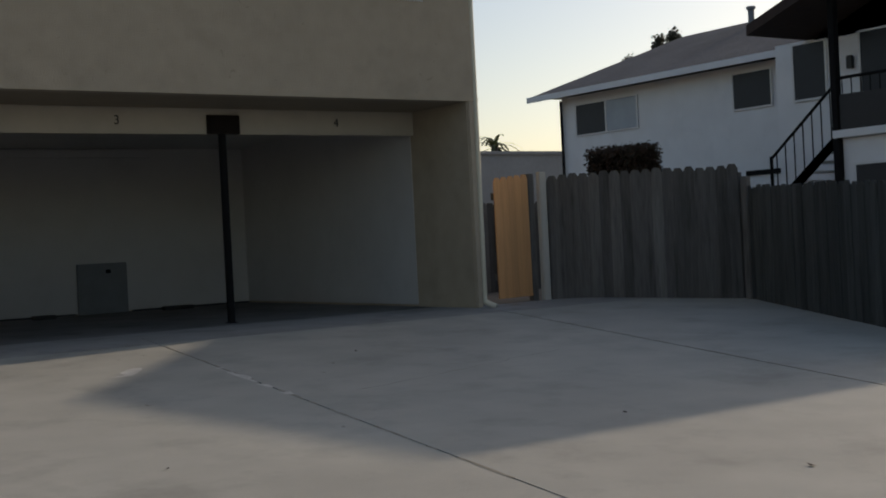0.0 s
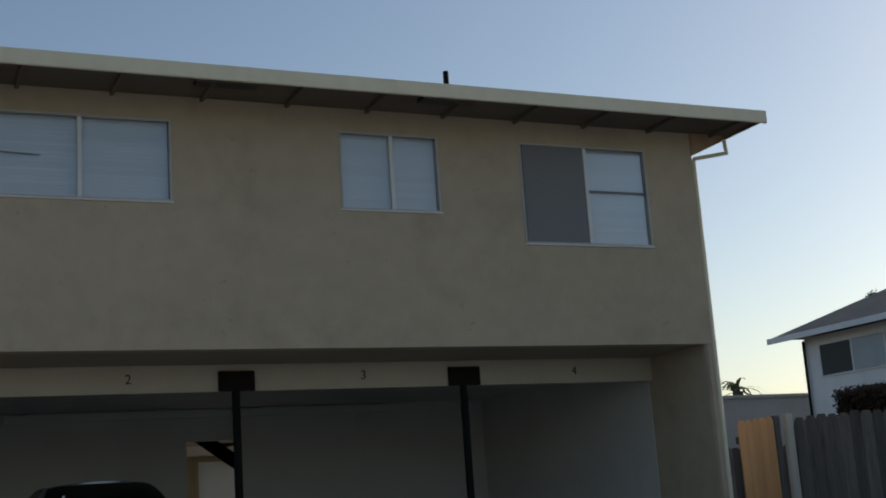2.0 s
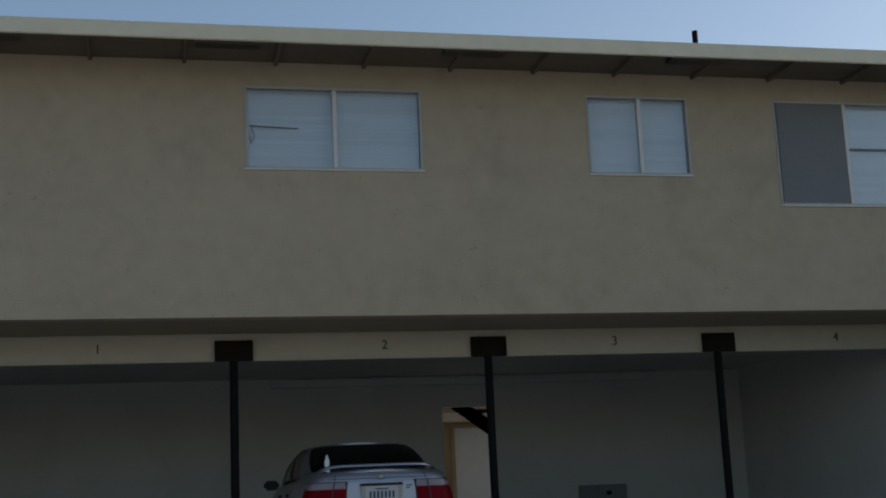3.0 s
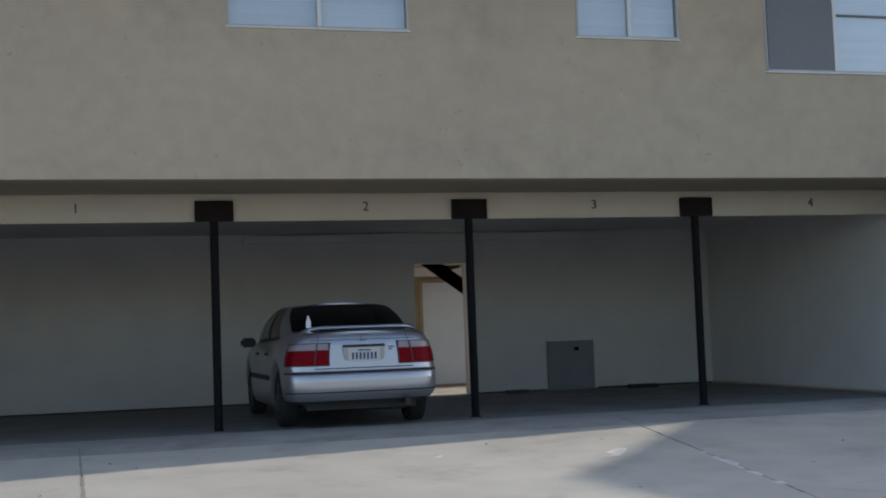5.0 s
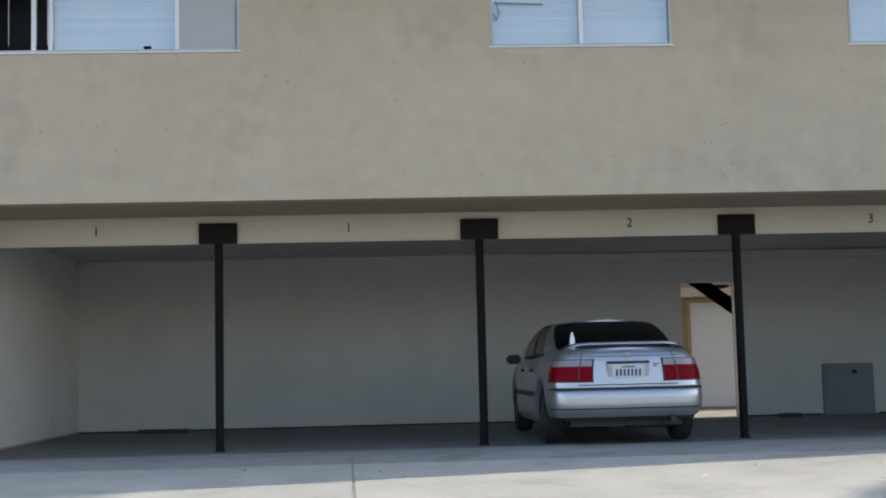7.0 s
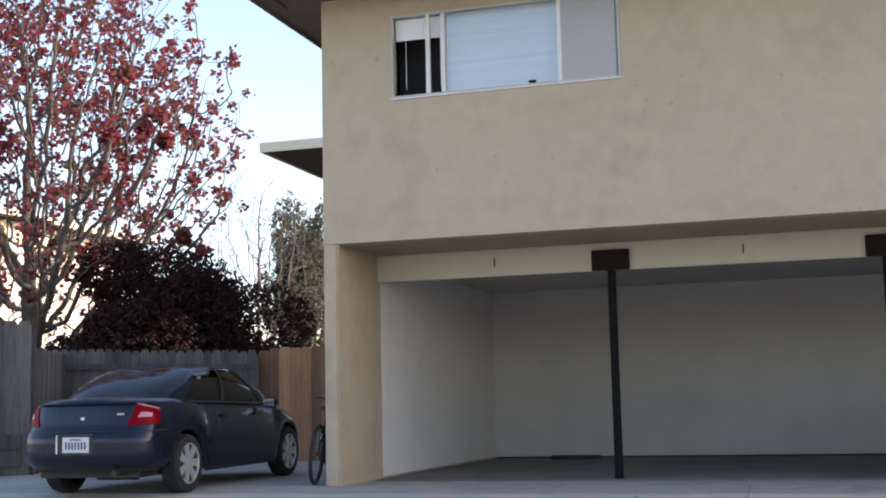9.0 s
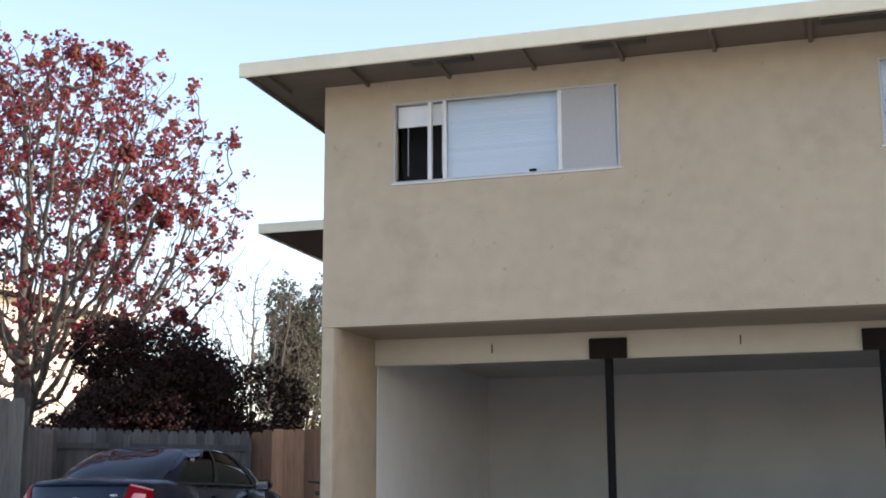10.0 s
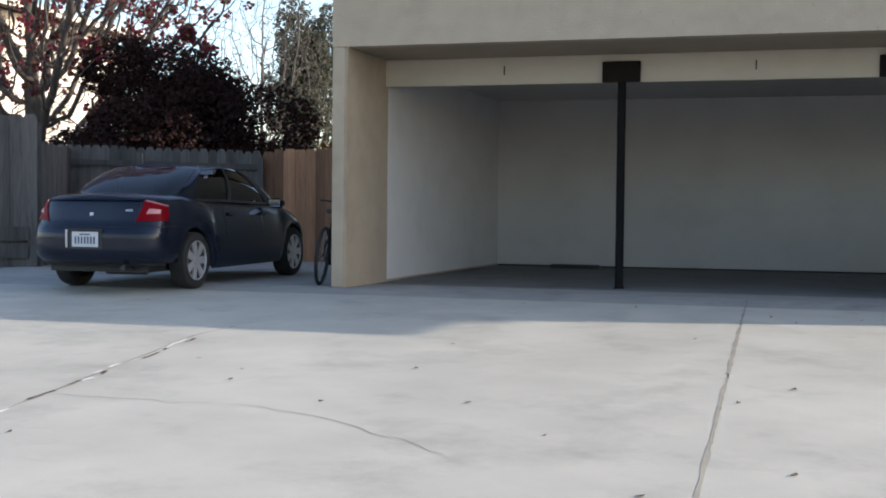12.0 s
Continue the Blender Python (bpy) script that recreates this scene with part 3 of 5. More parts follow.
part("post", box(6.66, 7.58, 0.0, 6.76, 7.68, 2.2, 0.006), CAPPAINT, st)


# ---- fences ----
def picket_mesh(name, w, h, material, t=0.018):
    bm = bmesh.new()
    c = 0.035
    out = [(-w / 2, 0), (w / 2, 0), (w / 2, h - c), (w / 2 - c, h), (-w / 2 + c, h), (-w / 2, h - c)]
    a = [bm.verts.new((x, 0, z)) for x, z in out]
    b = [bm.verts.new((x, t, z)) for x, z in out]
    bm.faces.new(a)
    bm.faces.new(b[::-1])
    for i in range(6):
        bm.faces.new((a[i], b[i], b[(i + 1) % 6], a[(i + 1) % 6]))
    return mesh_of(name, bm, material)


def fence(label, p, q, h0, h1, material, w=0.14, group="", lift=0.0, sag=0.02, near=False):
    """Dog-eared boards from p to q on rails and posts; heights of the top at both ends."""
    p, q = Vector((*p, 0)), Vector((*q, 0))
    d = q - p
    ang = math.degrees(math.atan2(d.y, d.x))
    f = thing("fence", label, "fence", group, at=pose(p.x, p.y, 0, 0, 0, ang))
    n = max(1, round(d.length / (w + 0.001)))
    meshes = [picket_mesh("board", w * s, 1.0, material) for s in (1.05, 1.02, 1.08)]
    for i in range(n):
        s = (i + 0.5) / n
        y = p.y + d.y * s
        z0 = ground_z(y) + lift
        top = h0 + (h1 - h0) * s + random.uniform(-sag, sag)
        piece("board", meshes[i % 3], f, pose(d.length * s, 0.009 * (i % 2) - 0.009 + random.uniform(-0.003, 0.003), z0, 0, random.uniform(-0.12, 0.12), random.uniform(-1, 1)) @ Matrix.Diagonal((1, 1, top - z0, 1)))
    for k, s in ((0.22, "rail"), (0.85, "rail")):
        bm = bmesh.new()
        z0, z1 = ground_z(p.y), ground_z(q.y)
        a, b = z0 + (h0 - z0) * k, z1 + (h1 - z1) * k
        vs = add_box(bm, 0, -0.06 if near else 0.02, -0.045, d.length, -0.02 if near else 0.06, 0.045)
        for v in vs:
            v.co.z += a + (b - a) * v.co.x / d.length
        part("rail", bm, material, f)
    m = max(2, round(d.length / 2.2) + 1)
    for i in range(m):
        s = i / (m - 1)
        part("post", box(d.length * s - 0.045, -0.152 if near else 0.062, ground_z(p.y + d.y * s) - 0.02, d.length * s + 0.045, -0.062 if near else 0.152, h0 + (h1 - h0) * s - 0.1, 0.006), material, f)
    return f


# right side: gate, pale post, grey fence with a corner
fence("weathered grey dog-eared board fence beside the gate", (11.62, 0.42), (13.27, -1.47), 1.68, 1.66, GREYWOOD, group="side fences")
fence("dark weathered board fence running along the drive", (13.34, -1.55), (11.4, -5.7), 1.37, 1.24, DARKWOOD, group="side fences")
g = thing("fence_gate", "fresh orange cedar gate standing ajar beside the building", "gate", at=pose(11.30, 0.46, 0, 0, 0, 194))
gm = picket_mesh("board", 0.14, 1.0, NEWWOOD)
for i in range(5):
    piece("board", gm, g, pose(0.07 + i * 0.143, 0, 0.07, 0, 0.3, 0) @ Matrix.Diagonal((1, 1, 1.62 - i * 0.012, 1)))
for z in (0.35, 1.4):
    part("rail", box(0.0, -0.06, z - 0.045, 0.71, -0.002, z + 0.045, 0.004), GREYWOOD, g)
for z in (0.38, 1.36):
    part("hinge", box(-0.06, -0.068, z - 0.03, 0.12, -0.061, z + 0.03), DARKSTEEL, g)
pp = thing("fence_post", "dark weathered corner post joining two fence runs", "post")
part("shaft", box(13.26, -1.61, -0.12, 13.36, -1.51, 1.50, 0.01), GREYWOOD, pp)
pp = thing("gate_post", "pale weathered square gate post at the fence", "post")
part("shaft", box(11.44, 0.36, -0.02, 11.56, 0.44, 1.72, 0.012), WHITEPOST, pp)
pp = thing("gate_jamb", "dark wooden gate jamb with iron hinges", "post")
part("shaft", box(11.31, 0.44, -0.02, 11.41, 0.54, 1.70, 0.01), GREYWOOD, pp)
fence("old grey boards closing the side yard", (10.3, 3.2), (15.2, 3.2), 1.42, 1.42, GREYWOOD, group="side fences")

# left side
fence("new reddish cedar board fence beside the building", (-8.0, 6.05), (-6.35, 6.05), 1.79, 1.82, REDWOOD, w=0.19, group="yard fences")
fence("old dark grey board fence behind the car", (-11.6, 4.6), (-8.02, 6.0), 1.86, 1.78, GREYWOOD, group="yard fences", near=True)
fence("tall grey weathered board fence near the drive", (-11.9, 1.4), (-9.72, 2.4), 2.11, 2.11, GREYWOOD, w=0.19, group="yard fences")
fence("grey weathered boards running back along the yard", (-9.75, 2.5), (-10.9, 5.0), 1.74, 1.80, GREYWOOD, w=0.17, group="yard fences")
gb = thing("kick_board", "rough rusty-brown boards nailed along the fence foot", "board")
for z in (0.12, 0.36):
    bm = box(-1.1, -0.03, z, 1.1, 0.0, z + 0.2, 0.006)
    bmesh.ops.transform(bm, matrix=pose(-10.8, 1.88, 0, 0, 0, 24.6), verts=bm.verts[:])
    part("board", bm, GREYWOOD, gb)


# ---- cars ----
def lerp_table(table, t):
    for (a, va), (b, vb) in zip(table, table[1:]):
        if t <= b:
            k = max(0.0, (t - a) / (b - a))
            return va + (vb - va) * k
    return table[-1][1]


class CarBody:
    """A car's lower body: level slices with rounded ends, under a deck line that varies along the length."""

    def __init__(self, length, width, rear, front, deck, skin, rear_depth, front_depth, square, axles, arch, taper=0.05):
        self.length, self.width, self.rear, self.front, self.deck, self.skin = length, width, rear, front, deck, skin
        self.rear_depth, self.front_depth, self.square, self.axles, self.arch, self.taper = rear_depth, front_depth, square, axles, arch, taper

    def foot(self, y, flat=False):
        low = 0.20 if 0.7 < y < self.length - 0.7 else 0.30
        if not flat:
            for ax, r in zip(self.axles, (self.arch, self.arch)):
                d = (y - ax) / (r + 0.045)
                if abs(d) < 1:
                    low = max(low, r + (r + 0.045) * math.sqrt(1 - d * d))
        return low

    def at(self, s, z=None, f=None, side=1, off=0.0):
        """s: 0 rear centre, 1 rear corner, 2 front corner, 3 front centre; z or f sets the height."""
        n = self.square
        y0, y1 = self.rear_depth, self.length - self.front_depth
        if s <= 1:
            a = s * math.pi / 2
            v, y = math.sin(a) ** (2 / n), y0 - y0 * math.cos(a) ** (2 / n)
        elif s <= 2:
            v, y = 1.0, y0 + (y1 - y0) * (s - 1)
        else:
            a = (3 - s) * math.pi / 2
            v, y = math.sin(a) ** (2 / 2.6), y1 + self.front_depth * math.cos(a) ** (2 / 2.6)
        top = lerp_table(self.deck, y)
        if f is None:
            f = min(1.0, max(0.0, (z - 0.30) / (top - 0.30)))
        else:
            low = self.foot(y)
            z = low + (top - low) * f
        inset = lerp_table(self.skin, f)
        mid = (y - self.length / 2) / (self.length / 2)
        w = (self.width - inset) * (1 - self.taper * abs(mid) ** 3)
        end = lerp_table(self.rear, z) * max(0.0, 1 - y / 1.2) - lerp_table(self.front, z) * max(0.0, 1 - (self.length - y) / 1.2)
        p = Vector((w * v * side, y + end, z))
        if off:
            q = self.at(min(3, s + 0.03), z, None, side) - self.at(max(0, s - 0.03), z, None, side)
            p += Vector((abs(q.y) * side, -abs(q.x) if s < 1.5 else abs(q.x), 0)).normalized() * off
        return p

    def shell(self):
        bm = bmesh.new()
        stops = [i / 18 for i in range(19)] + [1 + i / 46 for i in range(1, 47)] + [2 + i / 14 for i in range(1, 15)]
        levels = sorted({t for t, _ in self.skin} | {0.14, 0.28, 0.36, 0.44, 0.52, 0.6, 0.68, 0.76, 0.84})
        rows = {}
        for side in (-1, 1):
            rows[side] = [[bm.verts.new(self.at(s, None, f, side)) for f in levels] for s in stops]
            for a, b in zip(rows[side], rows[side][1:]):
                for k in range(len(levels) - 1):
                    bm.faces.new((a[k], a[k + 1], b[k + 1], b[k]))
        last = None
        for lo, hi in zip(rows[-1], rows[1]):
            p, q = lo[-1].co, hi[-1].co
            line = [lo[-1]] + [bm.verts.new(p.lerp(q, k / 8) + Vector((0, 0, 0.035 * (1 - (k / 4 - 1) ** 2) * min(1.0, abs(q.x) / 0.5)))) for k in range(1, 8)] + [hi[-1]]
            if last:
                for k in range(8):
                    bm.faces.new((last[k], last[k + 1], line[k + 1], line[k]))
            last = line
        bmesh.ops.remove_doubles(bm, verts=bm.verts[:], dist=0.0008)
        return bm

    def decal(self, corners, side=1, nu=8, nv=4, off=0.006, thick=0.0):
        """A patch on the end of the car between four (s, z) corners: inner low, outer low, outer high, inner high."""
        bm = bmesh.new()
        a, b, c, d = [Vector(p) for p in corners]
        g = []
        for i in range(nu + 1):
            u = i / nu
            lo, hi = a.lerp(b, u), d.lerp(c, u)
            g.append([bm.verts.new(self.at(*lo.lerp(hi, j / nv), None, side, off)) for j in range(nv + 1)])
        for p, q in zip(g, g[1:]):
            for j in range(nv):
                bm.faces.new((p[j], p[j + 1], q[j + 1], q[j]))
        if thick:
            bmesh.ops.recalc_face_normals(bm, faces=bm.faces[:])
            bmesh.ops.solidify(bm, geom=bm.faces[:], thickness=thick)
        return bm

    def band(self, z0, z1, s1, off, thick=0.006):
        """A strip round the rear end from corner to corner."""
        bm = bmesh.new()
        g = []
        for i in range(-24, 25):
            s = s1 * abs(i) / 24
            sd = 1 if i >= 0 else -1
            g.append([bm.verts.new(self.at(s, z, None, sd, off)) for z in (z0, (z0 + z1) / 2, z1)])
        for p, q in zip(g, g[1:]):
            for j in range(2):
                bm.faces.new((p[j], p[j + 1], q[j + 1], q[j]))
        if thick:
            bmesh.ops.solidify(bm, geom=bm.faces[:], thickness=thick)
        return bm


class Cabin:
    """Glasshouse: paired base and roof points from rear centre round to front centre, joined by smooth curves."""

    def __init__(self, points):
        self.p = points

    def curve(self, u, top):
        k = 3 if top else 0
        pts = [Vector(q[k:k + 3]) for q in self.p]
        i = min(int(u), len(pts) - 2)
        t = u - i
        mirror = lambda v: Vector((-v.x, v.y, v.z))
        a = pts[i - 1] if i else mirror(pts[1])
        b, c = pts[i], pts[i + 1]
        d = pts[i + 2] if i + 2 < len(pts) else mirror(pts[-2])
        return 0.5 * (2 * b + (c - a) * t + (2 * a - 5 * b + 4 * c - d) * t * t + (3 * b - a - 3 * c + d) * t ** 3)

    def at(self, u, h, side=1, off=0.0):
        p, q = self.curve(u, False), self.curve(u, True)
        r = p.lerp(q, h)
        mid = Vector((0, 2.1, r.z))
        out = Vector((r.x, (r.y - mid.y) * 0.35, 0.25)).normalized()
        r += out * (0.05 * max(0.0, math.sin(math.pi * min(h, 1.0))) ** 0.8 + off)
        return Vector((r.x * side, r.y, r.z))

    def patch(self, u0, u1, h0, h1, sides=(1,), nu=8, nh=6, off=0.0, thick=0.0, u0_top=None, u1_top=None):
        bm = bmesh.new()
        for side in sides:
            g = []
            for i in range(nu + 1):
                row = []
                for j in range(nh + 1):
                    k = j / nh
                    a = u0 + ((u0 if u0_top is None else u0_top) - u0) * k
                    b = u1 + ((u1 if u1_top is None else u1_top) - u1) * k
                    row.append(bm.verts.new(self.at(a + (b - a) * i / nu, h0 + (h1 - h0) * k, side, off)))
                g.append(row)
            for p, q in zip(g, g[1:]):
                for j in range(nh):
                    bm.faces.new((p[j], p[j + 1], q[j + 1], q[j]))
        bmesh.ops.remove_doubles(bm, verts=bm.verts[:], dist=0.0005)
        if thick:
            bmesh.ops.recalc_face_normals(bm, faces=bm.faces[:])
            bmesh.ops.solidify(bm, geom=bm.faces[:], thickness=thick)
        return bm

    def roof(self):
        bm = bmesh.new()
        last = None
        n = len(self.p) - 1
        for i in range(41):
            u = n * i / 40
            q = self.at(u, 1.0)
            line = [bm.verts.new((q.x * (k / 5 - 1), q.y, q.z + 0.03 * (1 - (k / 5 - 1) ** 2) * min(1.0, q.x / 0.4))) for k in range(11)]
            if last:
                for k in range(10):
                    bm.faces.new((last[k], last[k + 1], line[k + 1], line[k]))
            last = line
        bmesh.ops.remove_doubles(bm, verts=bm.verts[:], dist=0.0005)
        return bm


def wheel(car, x, y, r, side, cover, spokes):
    """Tyre with rounded shoulders, dished rim and a spoked cover."""
    bm = bmesh.new()
    rings = []
    for dx, rr in ((-0.10, r - 0.10), (-0.10, r - 0.03), (-0.085, r - 0.006), (-0.05, r), (0.05, r), (0.078, r - 0.006), (0.092, r - 0.03), (0.092, r - 0.085), (0.075, r - 0.105)):
        rings.append([bm.verts.new((x + dx * side, y + rr * math.cos(2 * math.pi * i / 32), r + rr * math.sin(2 * math.pi * i / 32))) for i in range(32)])
    for a, b in zip(rings, rings[1:]):
        for i in range(32):
            bm.faces.new((a[i], a[(i + 1) % 32], b[(i + 1) % 32], b[i]))
    w = part("wheel", bm, RUBBER, car, "", True)
    part("rim_disc", cyl((x - 0.02 * side, y, r), (x + 0.062 * side, y, r), r - 0.098, n=28), BLACK, w, "", True)
    bm = bmesh.new()
    add_cyl(bm, (x + 0.06 * side, y, r), (x + 0.086 * side, y, r), 0.062, 0.05, 16)
    for i in range(spokes):
        vs = add_box(bm, x + 0.072 * side - 0.008, y + 0.03, r - 0.030, x + 0.072 * side + 0.008, y + r - 0.10, r + 0.030)
        for v in vs:
            if v.co.y > y + 0.1:
                v.co.z = r + (v.co.z - r) * 1.45
        bmesh.ops.rotate(bm, verts=vs, cent=(x, y, r), matrix=Matrix.Rotation(2 * math.pi * i / spokes, 3, "X"))
    part("rim", bm, cover, w, "", True)
    ring = bmesh.new()
    for a, b, ra, rb in ((0.07, 0.088, r - 0.105, r - 0.098), (0.088, 0.088, r - 0.098, r - 0.082)):
        va = [ring.verts.new((x + a * side, y + ra * math.cos(2 * math.pi * i / 32), r + ra * math.sin(2 * math.pi * i / 32))) for i in range(32)]
        vb = [ring.verts.new((x + b * side, y + rb * math.cos(2 * math.pi * i / 32), r + rb * math.sin(2 * math.pi * i / 32))) for i in range(32)]
        for i in range(32):
            ring.faces.new((va[i], va[(i + 1) % 32], vb[(i + 1) % 32], vb[i]))
    part("rim_ring", ring, cover, w, "", True)


def number_plate(car, y, z, w, surround, lean):
    """A plate in its recess; plain bars stand for the characters."""
    r = part("number_plate_recess", box(-w * 0.66, -0.004, -0.11, w * 0.66, 0.05, 0.095, 0.012), surround, car)
    r.matrix_basis = pose(0, y, z, lean, 0, 0)
    part("number_plate", box(-w / 2, -0.012, -0.078, w / 2, -0.0045, 0.078, 0.003), PLATE, r, "white number plate with plain dark bars")
    for i in range(7):
        x = (i - 3) * w * 0.118
        part("bar", box(x - w * 0.030, -0.0145, -0.045, x + w * 0.030, -0.0125, 0.028), PLATEINK, r)
    part("plate_header", box(-w * 0.2, -0.0145, 0.045, w * 0.2, -0.0125, 0.058), PLATEINK, r)
    part("garnish", box(-w * 0.66, -0.016, 0.086, w * 0.66, 0.03, 0.108, 0.006), BLACKPLASTIC, r)
    return r


def car_cabin(car, cabin, paint, u_rear, u_b, u_a):
    """Rear glass up to u_rear, pillars, two side windows split at u_b, front pillar from u_a."""
    n = len(cabin.p) - 1
    part("roof", cabin.roof(), paint, car, "", True)
    part("rear_window", cabin.patch(0, u_rear, 0.0, 0.93, (1, -1), 8, 6, 0.0), TINT, car, "dark glossy rear glass", True)
    part("roof_edge", cabin.patch(0, n, 0.93, 1.0, (1, -1), 48, 2, 0.0), paint, car, "", True)
    part("windscreen", cabin.patch(n - 1, n, 0.0, 0.93, (1, -1), 8, 6), TINT, car, "", True)
    for side in (1, -1):
        part("rear_window_seal", cabin.patch(u_rear - 0.07, u_rear + 0.01, 0.0, 0.94, (side,), 1, 6, 0.003), BLACK, car, "", True)
        part("pillar", cabin.patch(u_rear, u_rear + 1.0, -0.02, 0.93, (side,), 8, 6, 0.0), paint, car, "", True)
        part("side_window", cabin.patch(u_rear + 1.0, u_b - 0.03, 0.0, 0.93, (side,), 8, 6, -0.006), TINT, car, "", True)
        part("door_pillar", cabin.patch(u_b - 0.04, u_b + 0.06, 0.0, 0.94, (side,), 2, 6, 0.004), BLACK, car, "", True)
        part("side_window", cabin.patch(u_b + 0.05, u_a, 0.0, 0.93, (side,), 8, 6, -0.006), TINT, car, "", True)
        part("pillar", cabin.patch(u_a, n - 1, -0.02, 0.93, (side,), 4, 6, 0.002), paint, car, "", True)
        part("belt_seal", cabin.patch(u_rear + 1.0, u_a, -0.03, 0.03, (side,), 12, 1, 0.008), BLACK, car, "", True)
    for x in (-0.36, 0.36):
        part("headrest", box(x - 0.13, 2.16, 1.02, x + 0.13, 2.25, 1.20, 0.04), BLACKPLASTIC, car)
        part("seat_back", box(x - 0.24, 2.14, 0.7, x + 0.24, 2.28, 1.02, 0.05), BLACKPLASTIC, car)
    part("rear_shelf", box(-0.55, cabin.p[0][1] + 0.12, 0.985, 0.55, cabin.p[0][1] + 0.62, 1.0, 0.004), BLACKPLASTIC, car)


def car_common(car, b, paint, trim, cover, spokes, mirror_y, belt, mirror_mat, mirror_glass):
    part("body", b.shell(), paint, car, "", True)
    w = b.width
    part("underbody", box(-w + 0.25, 0.25, 0.2, w - 0.25, b.length - 0.3, 0.72), BLACKPLASTIC, car)
    part("rear_valance", b.band(0.27, 0.335, 0.9, -0.02, 0.01), BLACKPLASTIC, car, "dark lower valance")
    part("muffler", cyl((0.05, 0.35, 0.25), (0.5, 0.35, 0.25), 0.08, n=16), STEELRIM, car, "", True)
    for side in (1, -1):
        for ax in b.axles:
            wheel(car, side * (w - 0.12), ax, b.arch, side, cover, spokes)
        m = part("mirror", box(-0.095, -0.05, -0.06, 0.095, 0.07, 0.06, 0.03), mirror_mat, car, "", True)
        m.matrix_basis = pose(side * (w + 0.055), mirror_y, belt + 0.0)
        part("mirror_glass", box(-0.072, -0.056, -0.042, 0.072, -0.0505, 0.042, 0.001), mirror_glass, m)
        bm = bmesh.new()
        g = [[bm.verts.new(b.at(1.12 + 0.76 * i / 20, z, None, side, 0.008)) for z in (0.50, 0.56)] for i in range(21)]
        for p, q in zip(g, g[1:]):
            if all(abs((p[0].co.y + q[0].co.y) / 2 - ax) > b.arch + 0.07 for ax in b.axles):
                bm.faces.new((p[0], p[1], q[1], q[0]))
        part("side_moulding", bm, trim, car)
        for y in (b.length * 0.40, b.length * 0.60):
            s = 1 + (y - b.rear_depth) / (b.length - b.front_depth - b.rear_depth)
            part("door_handle", box(-0.012, -0.09, -0.016, 0.014, 0.09, 0.016, 0.006), trim, car).matrix_basis = Matrix.Translation(b.at(s, 0.80, None, side, 0.006))
        for y in (b.length * 0.36, b.length * 0.58, b.length * 0.77):
            s = 1 + (y - b.rear_depth) / (b.length - b.front_depth - b.rear_depth)
            bm = bmesh.new()
            g = [[bm.verts.new(b.at(s + e, z, None, side, 0.0025)) for e in (0.0, 0.003)] for z in (0.26, 0.4, 0.55, 0.7, 0.8, 0.88, 0.93)]
            for p, q in zip(g, g[1:]):
                bm.faces.new((p[0], p[1], q[1], q[0]))
            part("door_gap", bm, BLACK, car)


SKIN = [(0.0, 0.05), (0.08, 0.015), (0.22, 0.0), (0.45, 0.0), (0.65, 0.014), (0.82, 0.05), (0.92, 0.085), (0.97, 0.115), (1.0, 0.16)]


